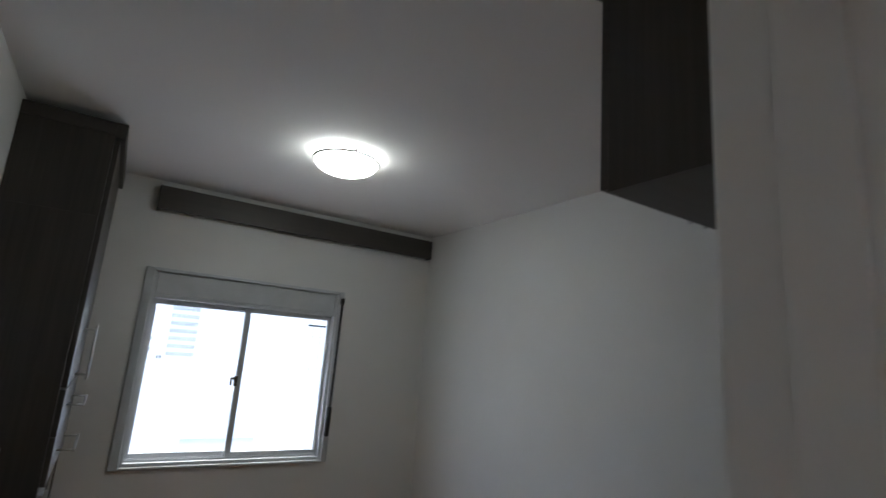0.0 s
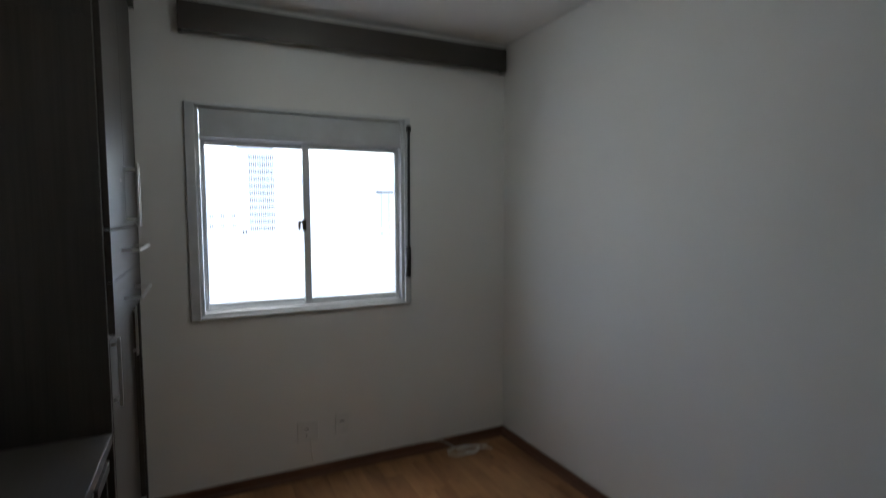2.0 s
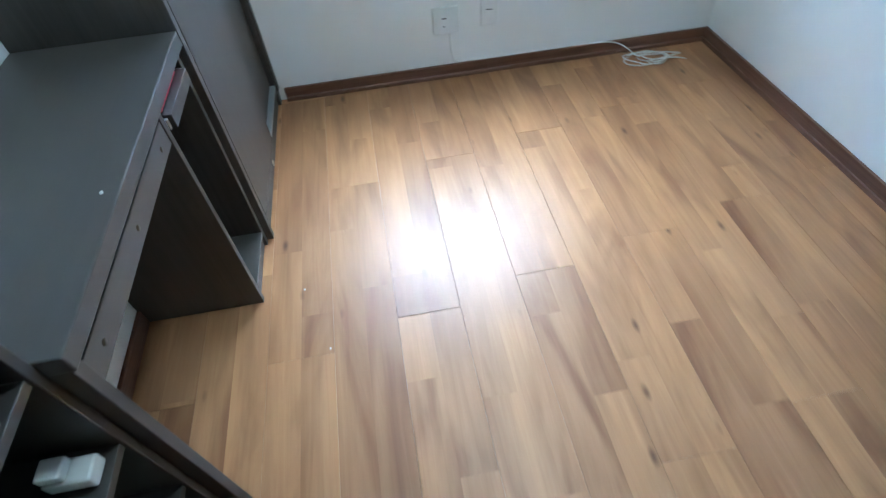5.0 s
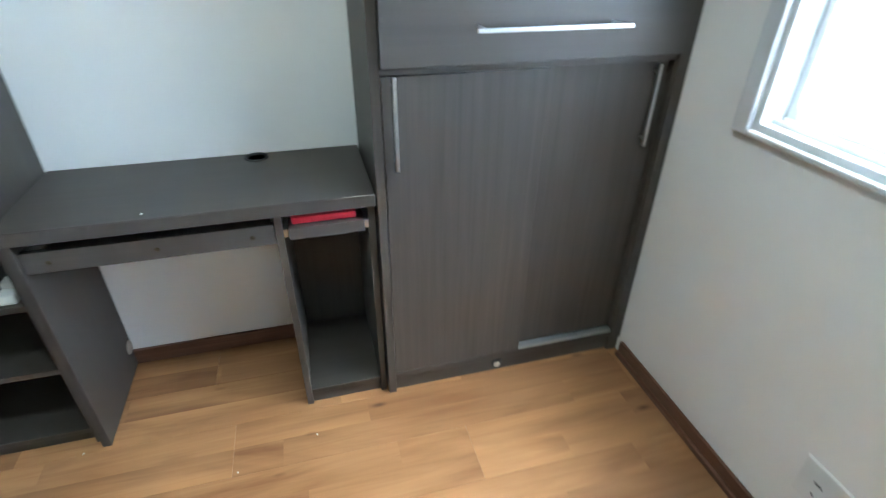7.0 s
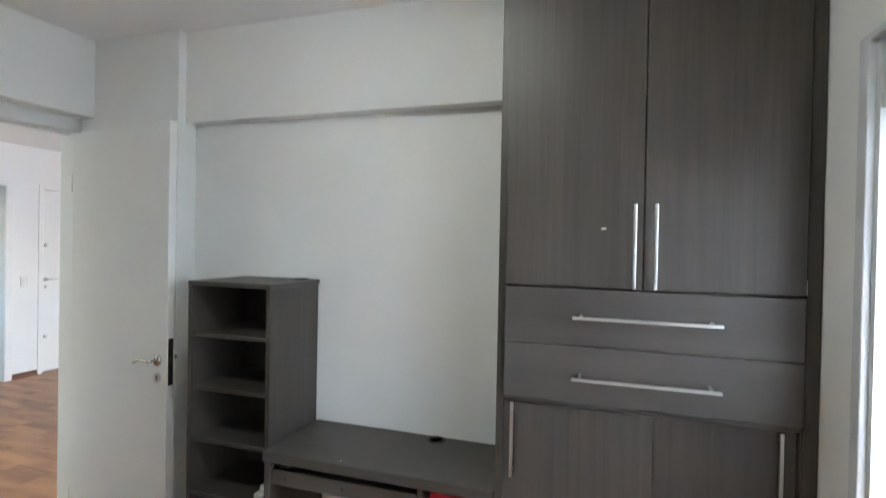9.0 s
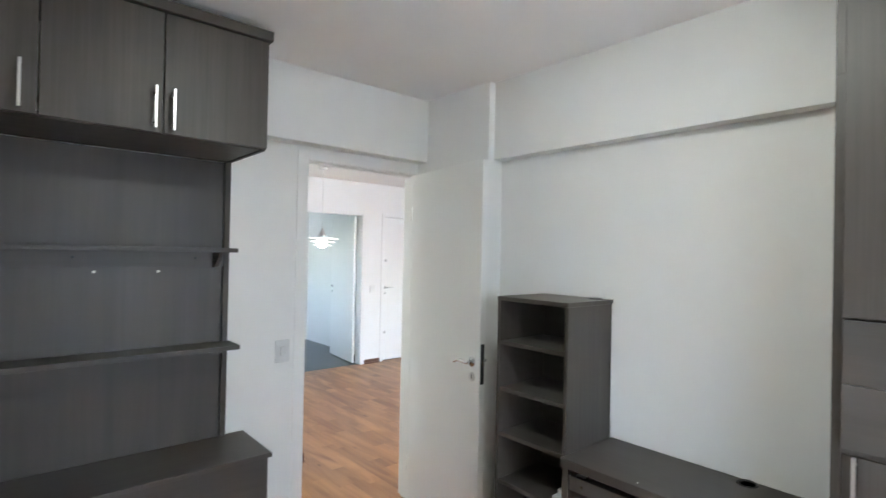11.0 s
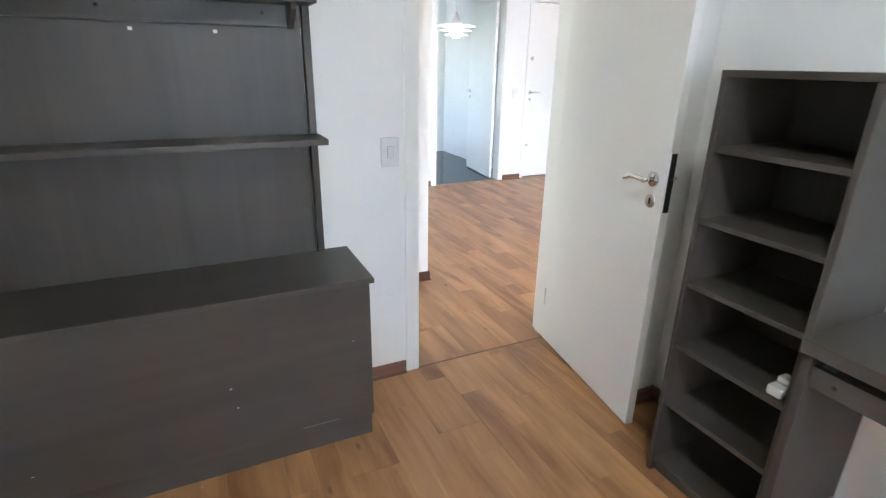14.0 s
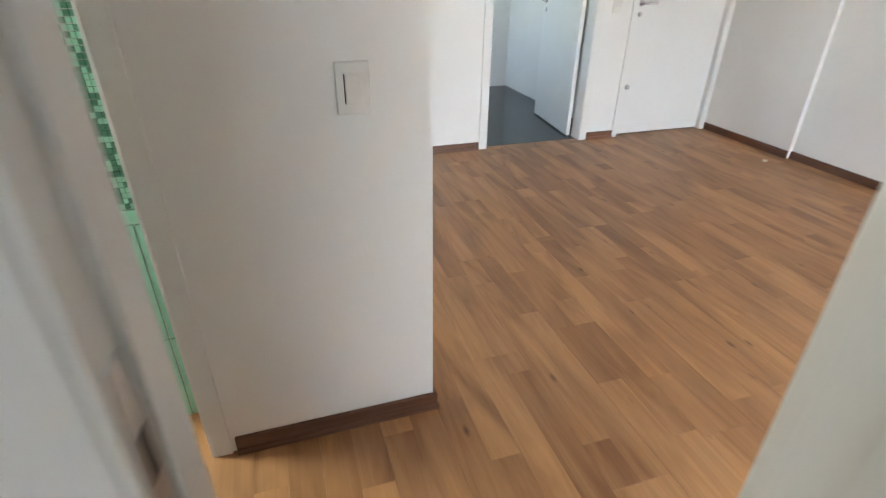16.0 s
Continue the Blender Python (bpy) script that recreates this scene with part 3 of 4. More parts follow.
def flat_handle(parent, a, b, wide, off):
    """A flat bar pull; wide: its half width vector, off: how far it stands from the face."""
    a, b, wide, off = Vector(a), Vector(b), Vector(wide), Vector(off)
    bm = bmesh.new()
    lo = a - wide - off * 0.2
    hi = b + wide
    add_box(bm, min(lo.x, hi.x), max(lo.x, hi.x), min(lo.y, hi.y), max(lo.y, hi.y), min(lo.z, hi.z), max(lo.z, hi.z), 0.0012)
    h = part("handle", bm, STEEL, parent, "flat steel bar handle")
    d = (b - a).normalized()
    for p in (a + d * 0.022, b - d * 0.022):
        bm = bmesh.new()
        rod(bm, p - off, p - off * 0.1, 0.0045, 10)
        part("post", bm, STEEL, h, "", True)


Y0, Y1 = 2.262, 3.150   # left side and window end
ward = thing("wardrobe", (0.2, 2.7, 0), "tall grey-brown laminate wardrobe with drawers and sliding doors", "wardrobe")
body = part("side_panel", box(0.0, 0.392, Y0, Y0 + 0.025, 0.0, 2.13), LAM_Z, ward)
part("side_panel", box(0.072, 0.392, Y0, Y0 + 0.025, 2.13, 2.483), LAM_Z, ward)
part("side_panel", box(0.0, 0.392, Y1 - 0.04, Y1, 0.0, 2.13), LAM_Z, ward)
part("side_panel", box(0.072, 0.392, Y1 - 0.04, Y1, 2.13, 2.483), LAM_Z, ward)
part("back_panel", box(0.004, 0.016, Y0 + 0.025, Y1 - 0.04, 0.05, 2.13), LAM_SHADED, ward)
part("bottom_board", box(0.016, 0.392, Y0 + 0.025, Y1 - 0.04, 0.066, 0.090), LAM_Y, ward)
part("middle_board", box(0.016, 0.392, Y0 + 0.025, Y1 - 0.04, 1.075, 1.094), LAM_Y, ward)
part("upper_board", box(0.016, 0.392, Y0 + 0.025, Y1 - 0.04, 1.445, 1.463), LAM_Y, ward)
part("top_board", box(0.072, 0.392, Y0 + 0.025, Y1 - 0.04, 2.455, 2.483), LAM_Y, ward)
corn = part("cornice", box(0.392, 0.430, Y0 - 0.010, Y1, 2.468, 2.536), LAM_Y, ward, "projecting dark cornice board")
part("cornice_return", box(0.072, 0.392, Y0 - 0.004, Y0 + 0.02, 2.483, 2.536), LAM_X, corn)
plinth = part("plinth", box(0.352, 0.378, Y0 + 0.026, Y1 - 0.041, 0.0, 0.064), LAM_Y, ward)
bm = bmesh.new()
rod(bm, (0.374, 2.662, 0.034), (0.3795, 2.662, 0.034), 0.022, 20)
hole = part("cable_hole", bm, BLACK, plinth, "bare round cable hole", True)
bm = bmesh.new()
rod(bm, (0.376, 2.662, 0.024), (0.3802, 2.662, 0.024), 0.0125, 16)
part("hole_edge", bm, CHIP, hole, "raw chipboard edge", True)
# sliding doors
sl = part("sliding_door", box(0.377, 0.393, Y0 + 0.026, 2.735, 0.094, 1.073), LAM_Z, ward)
flat_handle(sl, (0.418, 2.318, 0.838), (0.418, 2.318, 1.076), (0.003, 0.005, 0), (0.025, 0, 0))
sr = part("sliding_door", box(0.355, 0.371, 2.70, Y1 - 0.042, 0.106, 1.073), LAM_Z, ward)
flat_handle(sr, (0.392, 3.068, 0.83), (0.392, 3.068, 1.066), (0.003, 0.005, 0), (0.021, 0, 0))
part("rail", box(0.35, 0.392, 2.736, Y1 - 0.042, 0.090, 0.104, 0.001), ALU_RAIL, ward, "silver sliding rail")
part("rail", box(0.35, 0.376, Y0 + 0.026, 2.736, 0.090, 0.098, 0.001), ALU_RAIL, ward, "silver sliding rail")
# drawers
for z0, z1, zh in ((1.094, 1.2682, 1.181), (1.2704, 1.444, 1.363)):
    d = part("drawer_front", box(0.392, 0.411, Y0 + 0.026, 3.111, z0, z1), LAM_Y, ward)
    bar_handle(d, (0.470, 2.503, zh), (0.470, 2.903, zh), (0.058, 0, 0))
# upper doors
for y0, y1, yh in ((Y0 + 0.026, 2.697, 2.672), (2.700, 3.111, 2.729)):
    d = part("door", box(0.392, 0.411, y0, y1, 1.452, 2.466), LAM_Z, ward)
    bar_handle(d, (0.458, yh, 1.455), (0.458, yh, 1.700), (0.046, 0, 0))
hole = part("lock_hole", box(0.4105, 0.4122, 2.578, 2.592, 1.627, 1.633, 0.0004), CHIP, ward, "small bare screw scar")
for z in (1.475, 2.41):
    part("hinge", box(0.398, 0.408, 3.1115, 3.1135, z - 0.020, z + 0.020, 0.0006), STEEL, ward)
part("filler_strip", box(0.392, 0.400, 3.114, Y1, 0.066, 2.466), LAM_Z, ward)

# ---- desk with keyboard tray and computer bay ----
desk = thing("desk", (0.2, 1.8, 0), "grey-brown laminate desk with keyboard tray", "desk")
top = part("desktop", box(0.003, 0.392, 1.357, 2.258, 0.731, 0.768, 0.003), LAM_Y, desk)
bm = lathe([(0.0, 0.0), (0.026, 0.0), (0.030, 0.003), (0.033, 0.0045), (0.036, 0.003), (0.037, 0.0)], 28, (0.041, 1.942, 0.768))
part("cable_grommet", bm, BLACK, top, "black plastic cable grommet", True)
leg = part("side_panel", box(0.003, 0.380, 1.362, 1.387, 0.0, 0.730), LAM_Z, desk)
bm = bmesh.new()
rod(bm, (0.028, 1.3868, 0.095), (0.028, 1.3885, 0.095), 0.026, 20)
part("cable_cutout", bm, CHIP, leg, "raw chipboard cable cut-out", True)
part("bay_panel", box(0.003, 0.372, 1.985, 2.005, 0.0, 0.730), LAM_Z, desk)
part("bay_panel", box(0.003, 0.372, 2.236, 2.256, 0.0, 0.730), LAM_Z, desk)
part("bay_floor", box(0.003, 0.372, 2.005, 2.236, 0.050, 0.068), LAM_Y, desk)
part("bay_plinth", box(0.342, 0.361, 2.005, 2.236, 0.0, 0.049), LAM_Y, desk)
part("bay_back", box(0.014, 0.022, 2.005, 2.236, 0.068, 0.700), LAM_SHADED, desk)
tray = part("keyboard_tray", box(0.06, 0.352, 1.402, 1.970, 0.640, 0.655), LAM_Y, desk)
front_b = part("tray_front", box(0.352, 0.370, 1.389, 1.983, 0.640, 0.700), LAM_Y, tray)
for y in (1.445, 1.69, 1.925):
    bm = bmesh.new()
    rod(bm, (0.369, y, 0.668), (0.3716, y, 0.668), 0.0065, 12)
    part("screw_cap", bm, BRONZE, tray, "", True)
for y in (1.390, 1.974):
    part("slide", box(0.06, 0.34, y, y + 0.010, 0.662, 0.690, 0.001), STEEL, tray)
ps = part("pull_out_shelf", box(0.04, 0.385, 2.020, 2.224, 0.655, 0.690), LAM_Y, desk)
for y in (2.006, 2.225):
    part("slide", box(0.05, 0.375, y, y + 0.011, 0.660, 0.685, 0.001), STEEL, ps)
solid("red_folder", box(0.10, 0.365, 2.030, 2.205, 0.6905, 0.712, 0.004), RED, "flat red cardboard folder on the pull-out shelf", "folder")

# ---- tall open shelf ----
cub = thing("open_shelf", (0.18, 1.16, 0), "tall narrow open shelf of six compartments in grey-brown laminate", "shelf")
CY0, CY1, CX = 0.955, 1.357, 0.354
part("side_panel", box(0.014, CX, CY0, CY0 + 0.018, 0, 1.385), LAM_Z, cub)
part("side_panel", box(0.014, CX, CY1 - 0.018, CY1, 0, 1.385), LAM_Z, cub)
part("top_board", box(0.003, CX + 0.002, CY0, CY1, 1.385, 1.404), LAM_Y, cub)
part("back_panel", box(0.014, 0.020, CY0 + 0.018, CY1 - 0.018, 0.04, 1.385), LAM_SHADED, cub)
for z in (0.060, 0.310, 0.536, 0.761, 0.974, 1.193):
    part("shelf_board", box(0.020, CX - 0.006, CY0 + 0.018, CY1 - 0.018, z - 0.018, z), LAM_Y, cub)
part("plinth", box(CX - 0.04, CX - 0.022, CY0 + 0.018, CY1 - 0.018, 0, 0.040), LAM_Y, cub)
bm = lathe([(0.0, 0.006), (0.026, 0.006), (0.034, 0.003), (0.035, 0.0)], 24, (0.06, 1.30, 1.404))
solid("cable_grommet", bm, BLACK, "black plastic cable grommet on the open shelf", "grommet", smooth=True)
adapter = thing("white_adapter", (0.30, 1.30, 0.536), "small white plastic adapter block on a shelf", "adapter")
part("block", box(0.262, 0.335, 1.275, 1.318, 0.5365, 0.566, 0.005), PLASTIC, adapter)
part("raised_end", box(0.262, 0.300, 1.279, 1.314, 0.566, 0.585, 0.004), PLASTIC, adapter)

# ---- wall unit: low chest, back panel, shelves, upper cabinets ----
low = thing("low_chest", (1.86, 0.2, 0), "long low grey-brown laminate chest with a lid top", "chest")
lid = part("lid", box(1.206, RN - 0.018, 0.003, 0.374, 0.662, 0.682, 0.003), LAM_X, low)
part("front_panel", box(1.222, RN - 0.003, 0.346, 0.364, 0.098, 0.660), LAM_X, low, "wide front panel with small white chips")
part("side_panel", box(1.222, 1.240, 0.003, 0.345, 0.098, 0.660), LAM_Z, low)
part("plinth", box(1.228, RN - 0.016, 0.336, 0.354, 0.0, 0.097), LAM_X, low)
part("plinth", box(1.228, 1.246, 0.014, 0.335, 0.0, 0.097), LAM_Z, low)
for x, z, w in ((1.72, 0.35, 0.006), (1.705, 0.27, 0.005), (1.29, 0.44, 0.004), (2.30, 0.20, 0.005)):
    part("chip", box(x, x + w, 0.3638, 0.3648, z, z + w * 0.8, 0), CHIP, low, "small white chip in the surface")
part("chip", box(1.36, 1.50, 0.3638, 0.3648, 0.112, 0.116, 0), SCRATCH, low, "long pale scratch along the edge")

unit = thing("wall_shelf_unit", (1.9, 0.0, 0.68), "grey-brown laminate wall unit with two shelves and back panel", "shelf unit")
SX = 1.305
part("back_panel", box(SX + 0.030, RN - 0.02, 0.002, 0.020, 0.6825, 2.026), LAM_BACK, unit)
part("edge_stile", box(SX, SX + 0.026, 0.002, 0.036, 0.6825, 2.026), LAM_Z, unit)
part("side_panel", box(RN - 0.018, RN - 0.002, 0.002, 0.385, 0.455, 2.026), LAM_Z, unit)
sh = part("shelf_board", box(1.301, RN - 0.02, 0.020, 0.150, 1.586, 1.606), LAM_X, unit)
part("shelf_board", box(1.319 - 0.02, RN - 0.02, 0.037, 0.195, 1.132, 1.152), LAM_X, unit)
rail = part("support_rail", box(SX + 0.030, RN - 0.02, 0.020, 0.038, 1.515, 1.586), LAM_X, unit)
for x in (1.461, 1.933, 2.38):
    bm = bmesh.new()
    rod(bm, (x, 0.037, 1.557), (x, 0.0395, 1.557), 0.006, 12)
    part("screw_hole", bm, BLACK, rail, "", True)
for x in (1.365, RN - 0.038):
    bm = bmesh.new()
    vs = [bm.verts.new(p) for p in ((x, 0.038, 1.586), (x, 0.135, 1.586), (x, 0.13, 1.565), (x, 0.07, 1.518), (x, 0.038, 1.510))]
    f = bm.faces.new(vs)
    ex = bmesh.ops.extrude_face_region(bm, geom=[f])
    bmesh.ops.translate(bm, vec=(0.018, 0, 0), verts=[v for v in ex["geom"] if isinstance(v, bmesh.types.BMVert)])
    part("bracket", bm, LAM_Z, unit)
for x in (1.40, RN - 0.06):
    part("bracket", box(x - 0.03, x + 0.02, 0.037, 0.17, 1.120, 1.132), LAM_X, unit)
for x in (1.857, 1.613):
    part("chip", box(x - 0.006, x + 0.006, 0.0198, 0.0208, 1.489, 1.499, 0), CHIP, unit, "pale chip in the surface")

up = thing("upper_cabinet", (1.9, 0.2, 2.03), "grey-brown laminate upper cabinet with three doors under the ceiling", "cabinet")
UX, UY = 1.306, 0.462
part("side_panel", box(UX, UX + 0.018, 0.103, UY, 2.026, 2.49), LAM_Z, up)
part("side_panel", box(RN - 0.02, RN - 0.003, 0.103, UY, 2.026, 2.49), LAM_Z, up)
part("bottom_board", box(UX + 0.018, RN - 0.02, 0.012, UY, 2.030, 2.050), LAM_X, up)
part("rear_filler", box(UX, UX + 0.018, 0.003, 0.102, 2.026, 2.170), LAM_Z, up)
part("top_board", box(UX + 0.018, RN - 0.02, 0.103, UY, 2.47, 2.49), LAM_X, up)
part("cornice", box(UX - 0.012, RN - 0.003, 0.103, UY + 0.038, 2.491, 2.532), LAM_X, up, "projecting dark cornice board")
ux = [UX, 1.705, 2.075, RN - 0.003]
for x0, x1, hx in ((ux[0], ux[1] - 0.002, ux[1] - 0.030), (ux[1] + 0.002, ux[2] - 0.002, ux[1] + 0.032), (ux[2] + 0.002, ux[3], ux[2] + 0.05)):
    d = part("door", box(x0, x1, UY, UY + 0.019, 2.033, 2.488), LAM_Z, up)
    bar_handle(d, (hx, UY + 0.054, 2.045), (hx, UY + 0.054, 2.20), (0, 0.035, 0))

# ---- ceiling lamp ----
lamp = thing("ceiling_lamp", (1.31, 1.995, CEILING), "lit round frosted glass ceiling lamp with metal clips", "ceiling lamp")
R = 0.150
prof = [(0.0, -0.096)] + [(R * math.sin(a), -0.030 - 0.066 * math.cos(a)) for a in [math.pi / 2 * k / 12 for k in range(1, 13)]]
part("shade", lathe(prof, 56, (1.31, 1.995, CEILING)), LAMP_GLASS, lamp, "glowing frosted glass bowl", True)
rim = [(R - 0.002, -0.036), (R + 0.007, -0.034), (R + 0.008, -0.028), (R + 0.002, -0.025), (R - 0.003, -0.028), (R - 0.002, -0.036)]
part("rim", lathe(rim, 56, (1.31, 1.995, CEILING)), ALU, lamp, "clear grey glass rim of the bowl", True)
part("base", lathe([(0.0, -0.001), (0.075, -0.001), (0.075, -0.024), (0.0, -0.024)], 40, (1.31, 1.995, CEILING)), PLASTIC, lamp, "", True)
for k in range(3):
    a = 0.4 + k * 2 * math.pi / 3
    m = pose(1.31, 1.995, CEILING, 0, 0, math.degrees(a))
    bm = bmesh.new()
    add_box(bm, 0.07, R + 0.010, -0.005, 0.005, -0.022, -0.018, 0.001)
    add_box(bm, R + 0.006, R + 0.011, -0.007, 0.007, -0.036, -0.018, 0.001)
    bmesh.ops.transform(bm, matrix=m, verts=bm.verts[:])
    part("clip", bm, STEEL, lamp)

# ---- pendant lamp in the living room ----
pen = thing("pendant_lamp", (-0.66, -2.76, 1.63), "lit tiered white pendant lamp on a cord", "pendant lamp")
P = (-0.66, -2.76, 1.63)
for z, r in ((0.025, 0.115), (0.065, 0.150), (0.105, 0.185)):
    part("ring", lathe([(r - 0.055, z + 0.012), (r, z), (r + 0.003, z + 0.002), (r - 0.05, z + 0.017), (r - 0.055, z + 0.012)], 40, P), PENDANT_RING, pen, "glowing white ring", True)
part("bulb", lathe([(0.0, 0.0), (0.04, 0.01), (0.058, 0.05), (0.045, 0.10), (0.02, 0.13), (0.0, 0.135)], 24, P), PENDANT_GLOW, pen, "glowing bulb", True)
part("cap", lathe([(0.0, 0.235), (0.012, 0.23), (0.03, 0.18), (0.062, 0.125), (0.058, 0.12), (0.0, 0.13)], 28, P), STEEL, pen, "brushed metal cone", True)
bm = bmesh.new()
rod(bm, (P[0], P[1], 1.86), (P[0], P[1], CEILING - 0.03), 0.0035, 8)
part("cord", bm, PLASTIC, pen, "", True)
part("canopy", lathe([(0.0, -0.001), (0.055, -0.001), (0.05, -0.03), (0.0, -0.034)], 28, (P[0], P[1], CEILING)), PLASTIC, pen, "", True)


# ---- switches and sockets ----
def plate(name, at, normal, w, h, label, category, group="", mat=PLASTIC):
    """A wall plate; normal: 'y+', 'y-' or 'x-'. Gives the thing and the function that places boxes on it."""
    t = thing(name, at, label, category, group)
    turn = {"y+": 180, "y-": 0, "x-": -90}[normal]
    m = pose(*at, 0, 0, turn)
    def put(pname, x, z, bw, bh, d0, d1, pm, parent=None, bevel=0.0012):
        return part(pname, box(x - bw / 2, x + bw / 2, -d1, -d0, z - bh / 2, z + bh / 2, bevel, m), pm, parent or t)
    p = put("plate", 0, 0, w, h, 0.0005, 0.010, mat, None, 0.003)
    return t, put, p


t, put, p = plate("light_switch", (1.008, 0.0, 1.062), "y+", 0.078, 0.120, "white single light switch beside the door", "light switch", mat=SWITCH)
put("surround", 0, 0, 0.0265, 0.0485, 0.010, 0.0108, GROUT)
put("rocker", 0, 0, 0.024, 0.046, 0.0112, 0.0155, SWITCH, None, 0.002)
t, put, p = plate("light_switch", (0.596, HALL_Y, 1.075), "y+", 0.080, 0.120, "white light switch with one wide rocker in the hallway", "light switch")
put("surround", 0, 0, 0.050, 0.078, 0.010, 0.0112, PLASTIC_OLD)
put("gap", -0.020, 0, 0.003, 0.066, 0.0112, 0.0116, BLACK, None, 0)
put("rocker", 0, 0, 0.036, 0.066, 0.0112, 0.0155, PLASTIC)
t, put, p = plate("light_switch", (-1.885, FAR_Y, 1.07), "y+", 0.080, 0.120, "white light switch beside the entrance door", "light switch")
put("rocker", 0, 0, 0.036, 0.060, 0.010, 0.0125, PLASTIC_OLD)

t, put, p = plate("wall_socket", (1.190, WW, 0.272), "y-", 0.118, 0.118, "large painted-over white wall socket plate", "wall socket", mat=PLASTIC_OLD)
put("pin_hole", -0.008, 0.010, 0.022, 0.005, 0.010, 0.0106, BLACK, None, 0)
put("pin_hole", -0.010, -0.026, 0.007, 0.006, 0.010, 0.0106, BLACK, None, 0)
t, put, p = plate("wall_socket", (1.385, WW, 0.285), "y-", 0.078, 0.118, "small painted-over white wall socket plate", "wall socket", mat=PLASTIC_OLD)
put("insert", 0, 0, 0.040, 0.060, 0.010, 0.0115, PLASTIC_OLD)
put("pin_hole", 0, 0.012, 0.028, 0.004, 0.0115, 0.012, BLACK, None, 0)
t, put, p = plate("wall_socket", (RW + (RN - RW) * 0.686 + 0.0008, 0.989, 0.360), "x-", 0.075, 0.118, "white wall socket with three pins", "wall socket")
for x, z in ((-0.006, 0.004), (0.006, -0.004), (0.0, 0.034), (0.0, -0.034)):
    put("pin_hole", x, z, 0.006, 0.008, 0.010, 0.0106, BLACK, None, 0)
t, put, p = plate("wall_socket", (RW + (RN - RW) * 0.75 + 0.0008, 0.790, 0.360), "x-", 0.118, 0.118, "square white antenna outlet plate", "wall socket")
put("antenna_hole", 0, 0, 0.018, 0.018, 0.010, 0.0125, BRONZE, None, 0.004)
for x, z in ((-0.04, 0.04), (0.04, -0.03)):
    put("screw", x, z, 0.008, 0.008, 0.010, 0.011, BRONZE, None, 0.001)

# ---- cable ----
cable = thing("white_cable", (2.18, 3.02, 0), "thin white cable, coiled on the floor by the wall", "cable")
pts = [(1.205, WW - 0.006, 0.215), (1.208, WW - 0.006, 0.14), (1.213, WW - 0.006, 0.075), (1.24, WW - 0.006, 0.066), (1.5, WW - 0.006, 0.066), (1.8, WW - 0.006, 0.066), (1.98, WW - 0.008, 0.066), (2.04, WW - 0.02, 0.05), (2.08, WW - 0.06, 0.02)]
part("lead", tube(pts, 0.0028), PLASTIC, cable, "", True)
pts = [(2.08, WW - 0.06, 0.02)]
rnd = random.Random(4)
for k in range(64):
    a = 2.4 - k * 2 * math.pi / 13
    c = (2.155 + 0.045 * math.sin(k * 0.21), 3.045 - 0.018 * math.cos(k * 0.3))
    rx, ry = 0.088 + 0.028 * math.sin(k * 0.37), 0.046 + 0.014 * math.cos(k * 0.53)
    pts.append((c[0] + rx * math.cos(a), c[1] + ry * math.sin(a), 0.005 + 0.010 * rnd.random()))
pts += [(2.27, 3.02, 0.01), (2.31, 2.995, 0.004)]
part("coil", tube(pts, 0.0028), PLASTIC, cable, "", True)
solid("plaster_crumb", box(-2.84, -2.81, -2.66, -2.63, 0.0005, 0.016, 0.005), CHIP, "small pale plaster crumb on the floor", "debris")

for k, (x, y, z, w) in enumerate(((0.503, 2.007, 0.0, 0.008), (0.58, 1.771, 0.0, 0.006), (2.30, 0.402, 0.0, 0.009), (1.86, 0.385, 0.0, 0.006), (0.39, 1.312, 0.0, 0.006), (0.362, 1.680, 0.768, 0.008))):
    bm = bmesh.new()
    bmesh.ops.create_icosphere(bm, subdivisions=1, radius=w / 2)
    for v in bm.verts:
        v.co *= 0.75 + 0.5 * rnd.random()
        v.co.z = max(v.co.z * 0.6, -w * 0.15)
    bmesh.ops.translate(bm, vec=(x, y, z + w * 0.15 + 0.0004), verts=bm.verts[:])
    solid("plaster_crumb", bm, PLASTIC, "tiny white plaster crumb on the desk" if z else "tiny white plaster crumb on the floor boards", "debris", "crumbs")

# ---- bathroom tiles seen past the doorway ----
tiles = thing("bathroom_tiles", (1.2, -1.18, 0), "mint green glazed tiles on the bathroom wall", "wall tiles", kind="structure")
rows = [(0.002, 0.318), (0.322, 0.708)]
for z0, z1 in rows:
    for x0, x1 in ((1.003, 1.180), (1.184, 1.398)):
        part("tile", box(x0, x1, -1.188, -1.178, z0, z1, 0.002), MINT, tiles)
part("tile", box(1.003, 1.398, -1.188, -1.178, 0.712, 0.752, 0.002), MINT, tiles)
bm, bm_2 = bmesh.new(), bmesh.new()
r2 = random.Random(8)
for i in range(32):
    for j in range(118):
        x, z, y = 1.004 + i * 0.0123, 0.756 + j * 0.0150, -1.181 + 0.003 * r2.random()
        chips = bm if r2.random() < 0.5 else bm_2
        back = [chips.verts.new(p) for p in ((x, -1.188, z), (x + 0.0108, -1.188, z), (x + 0.0108, -1.188, z + 0.0132), (x, -1.188, z + 0.0132))]
        face = [chips.verts.new((v.co.x, y, v.co.z)) for v in back]
        chips.faces.new(face)
        for k in range(4):
            chips.faces.new((back[k], back[(k + 1) % 4], face[(k + 1) % 4], face[k]))
tagged(part("mosaic", bm, MINT_DARK, tiles, "dark green mosaic chips"), kind="stuff")
tagged(part("mosaic", bm_2, MINT, tiles, "light green mosaic chips"), kind="stuff")

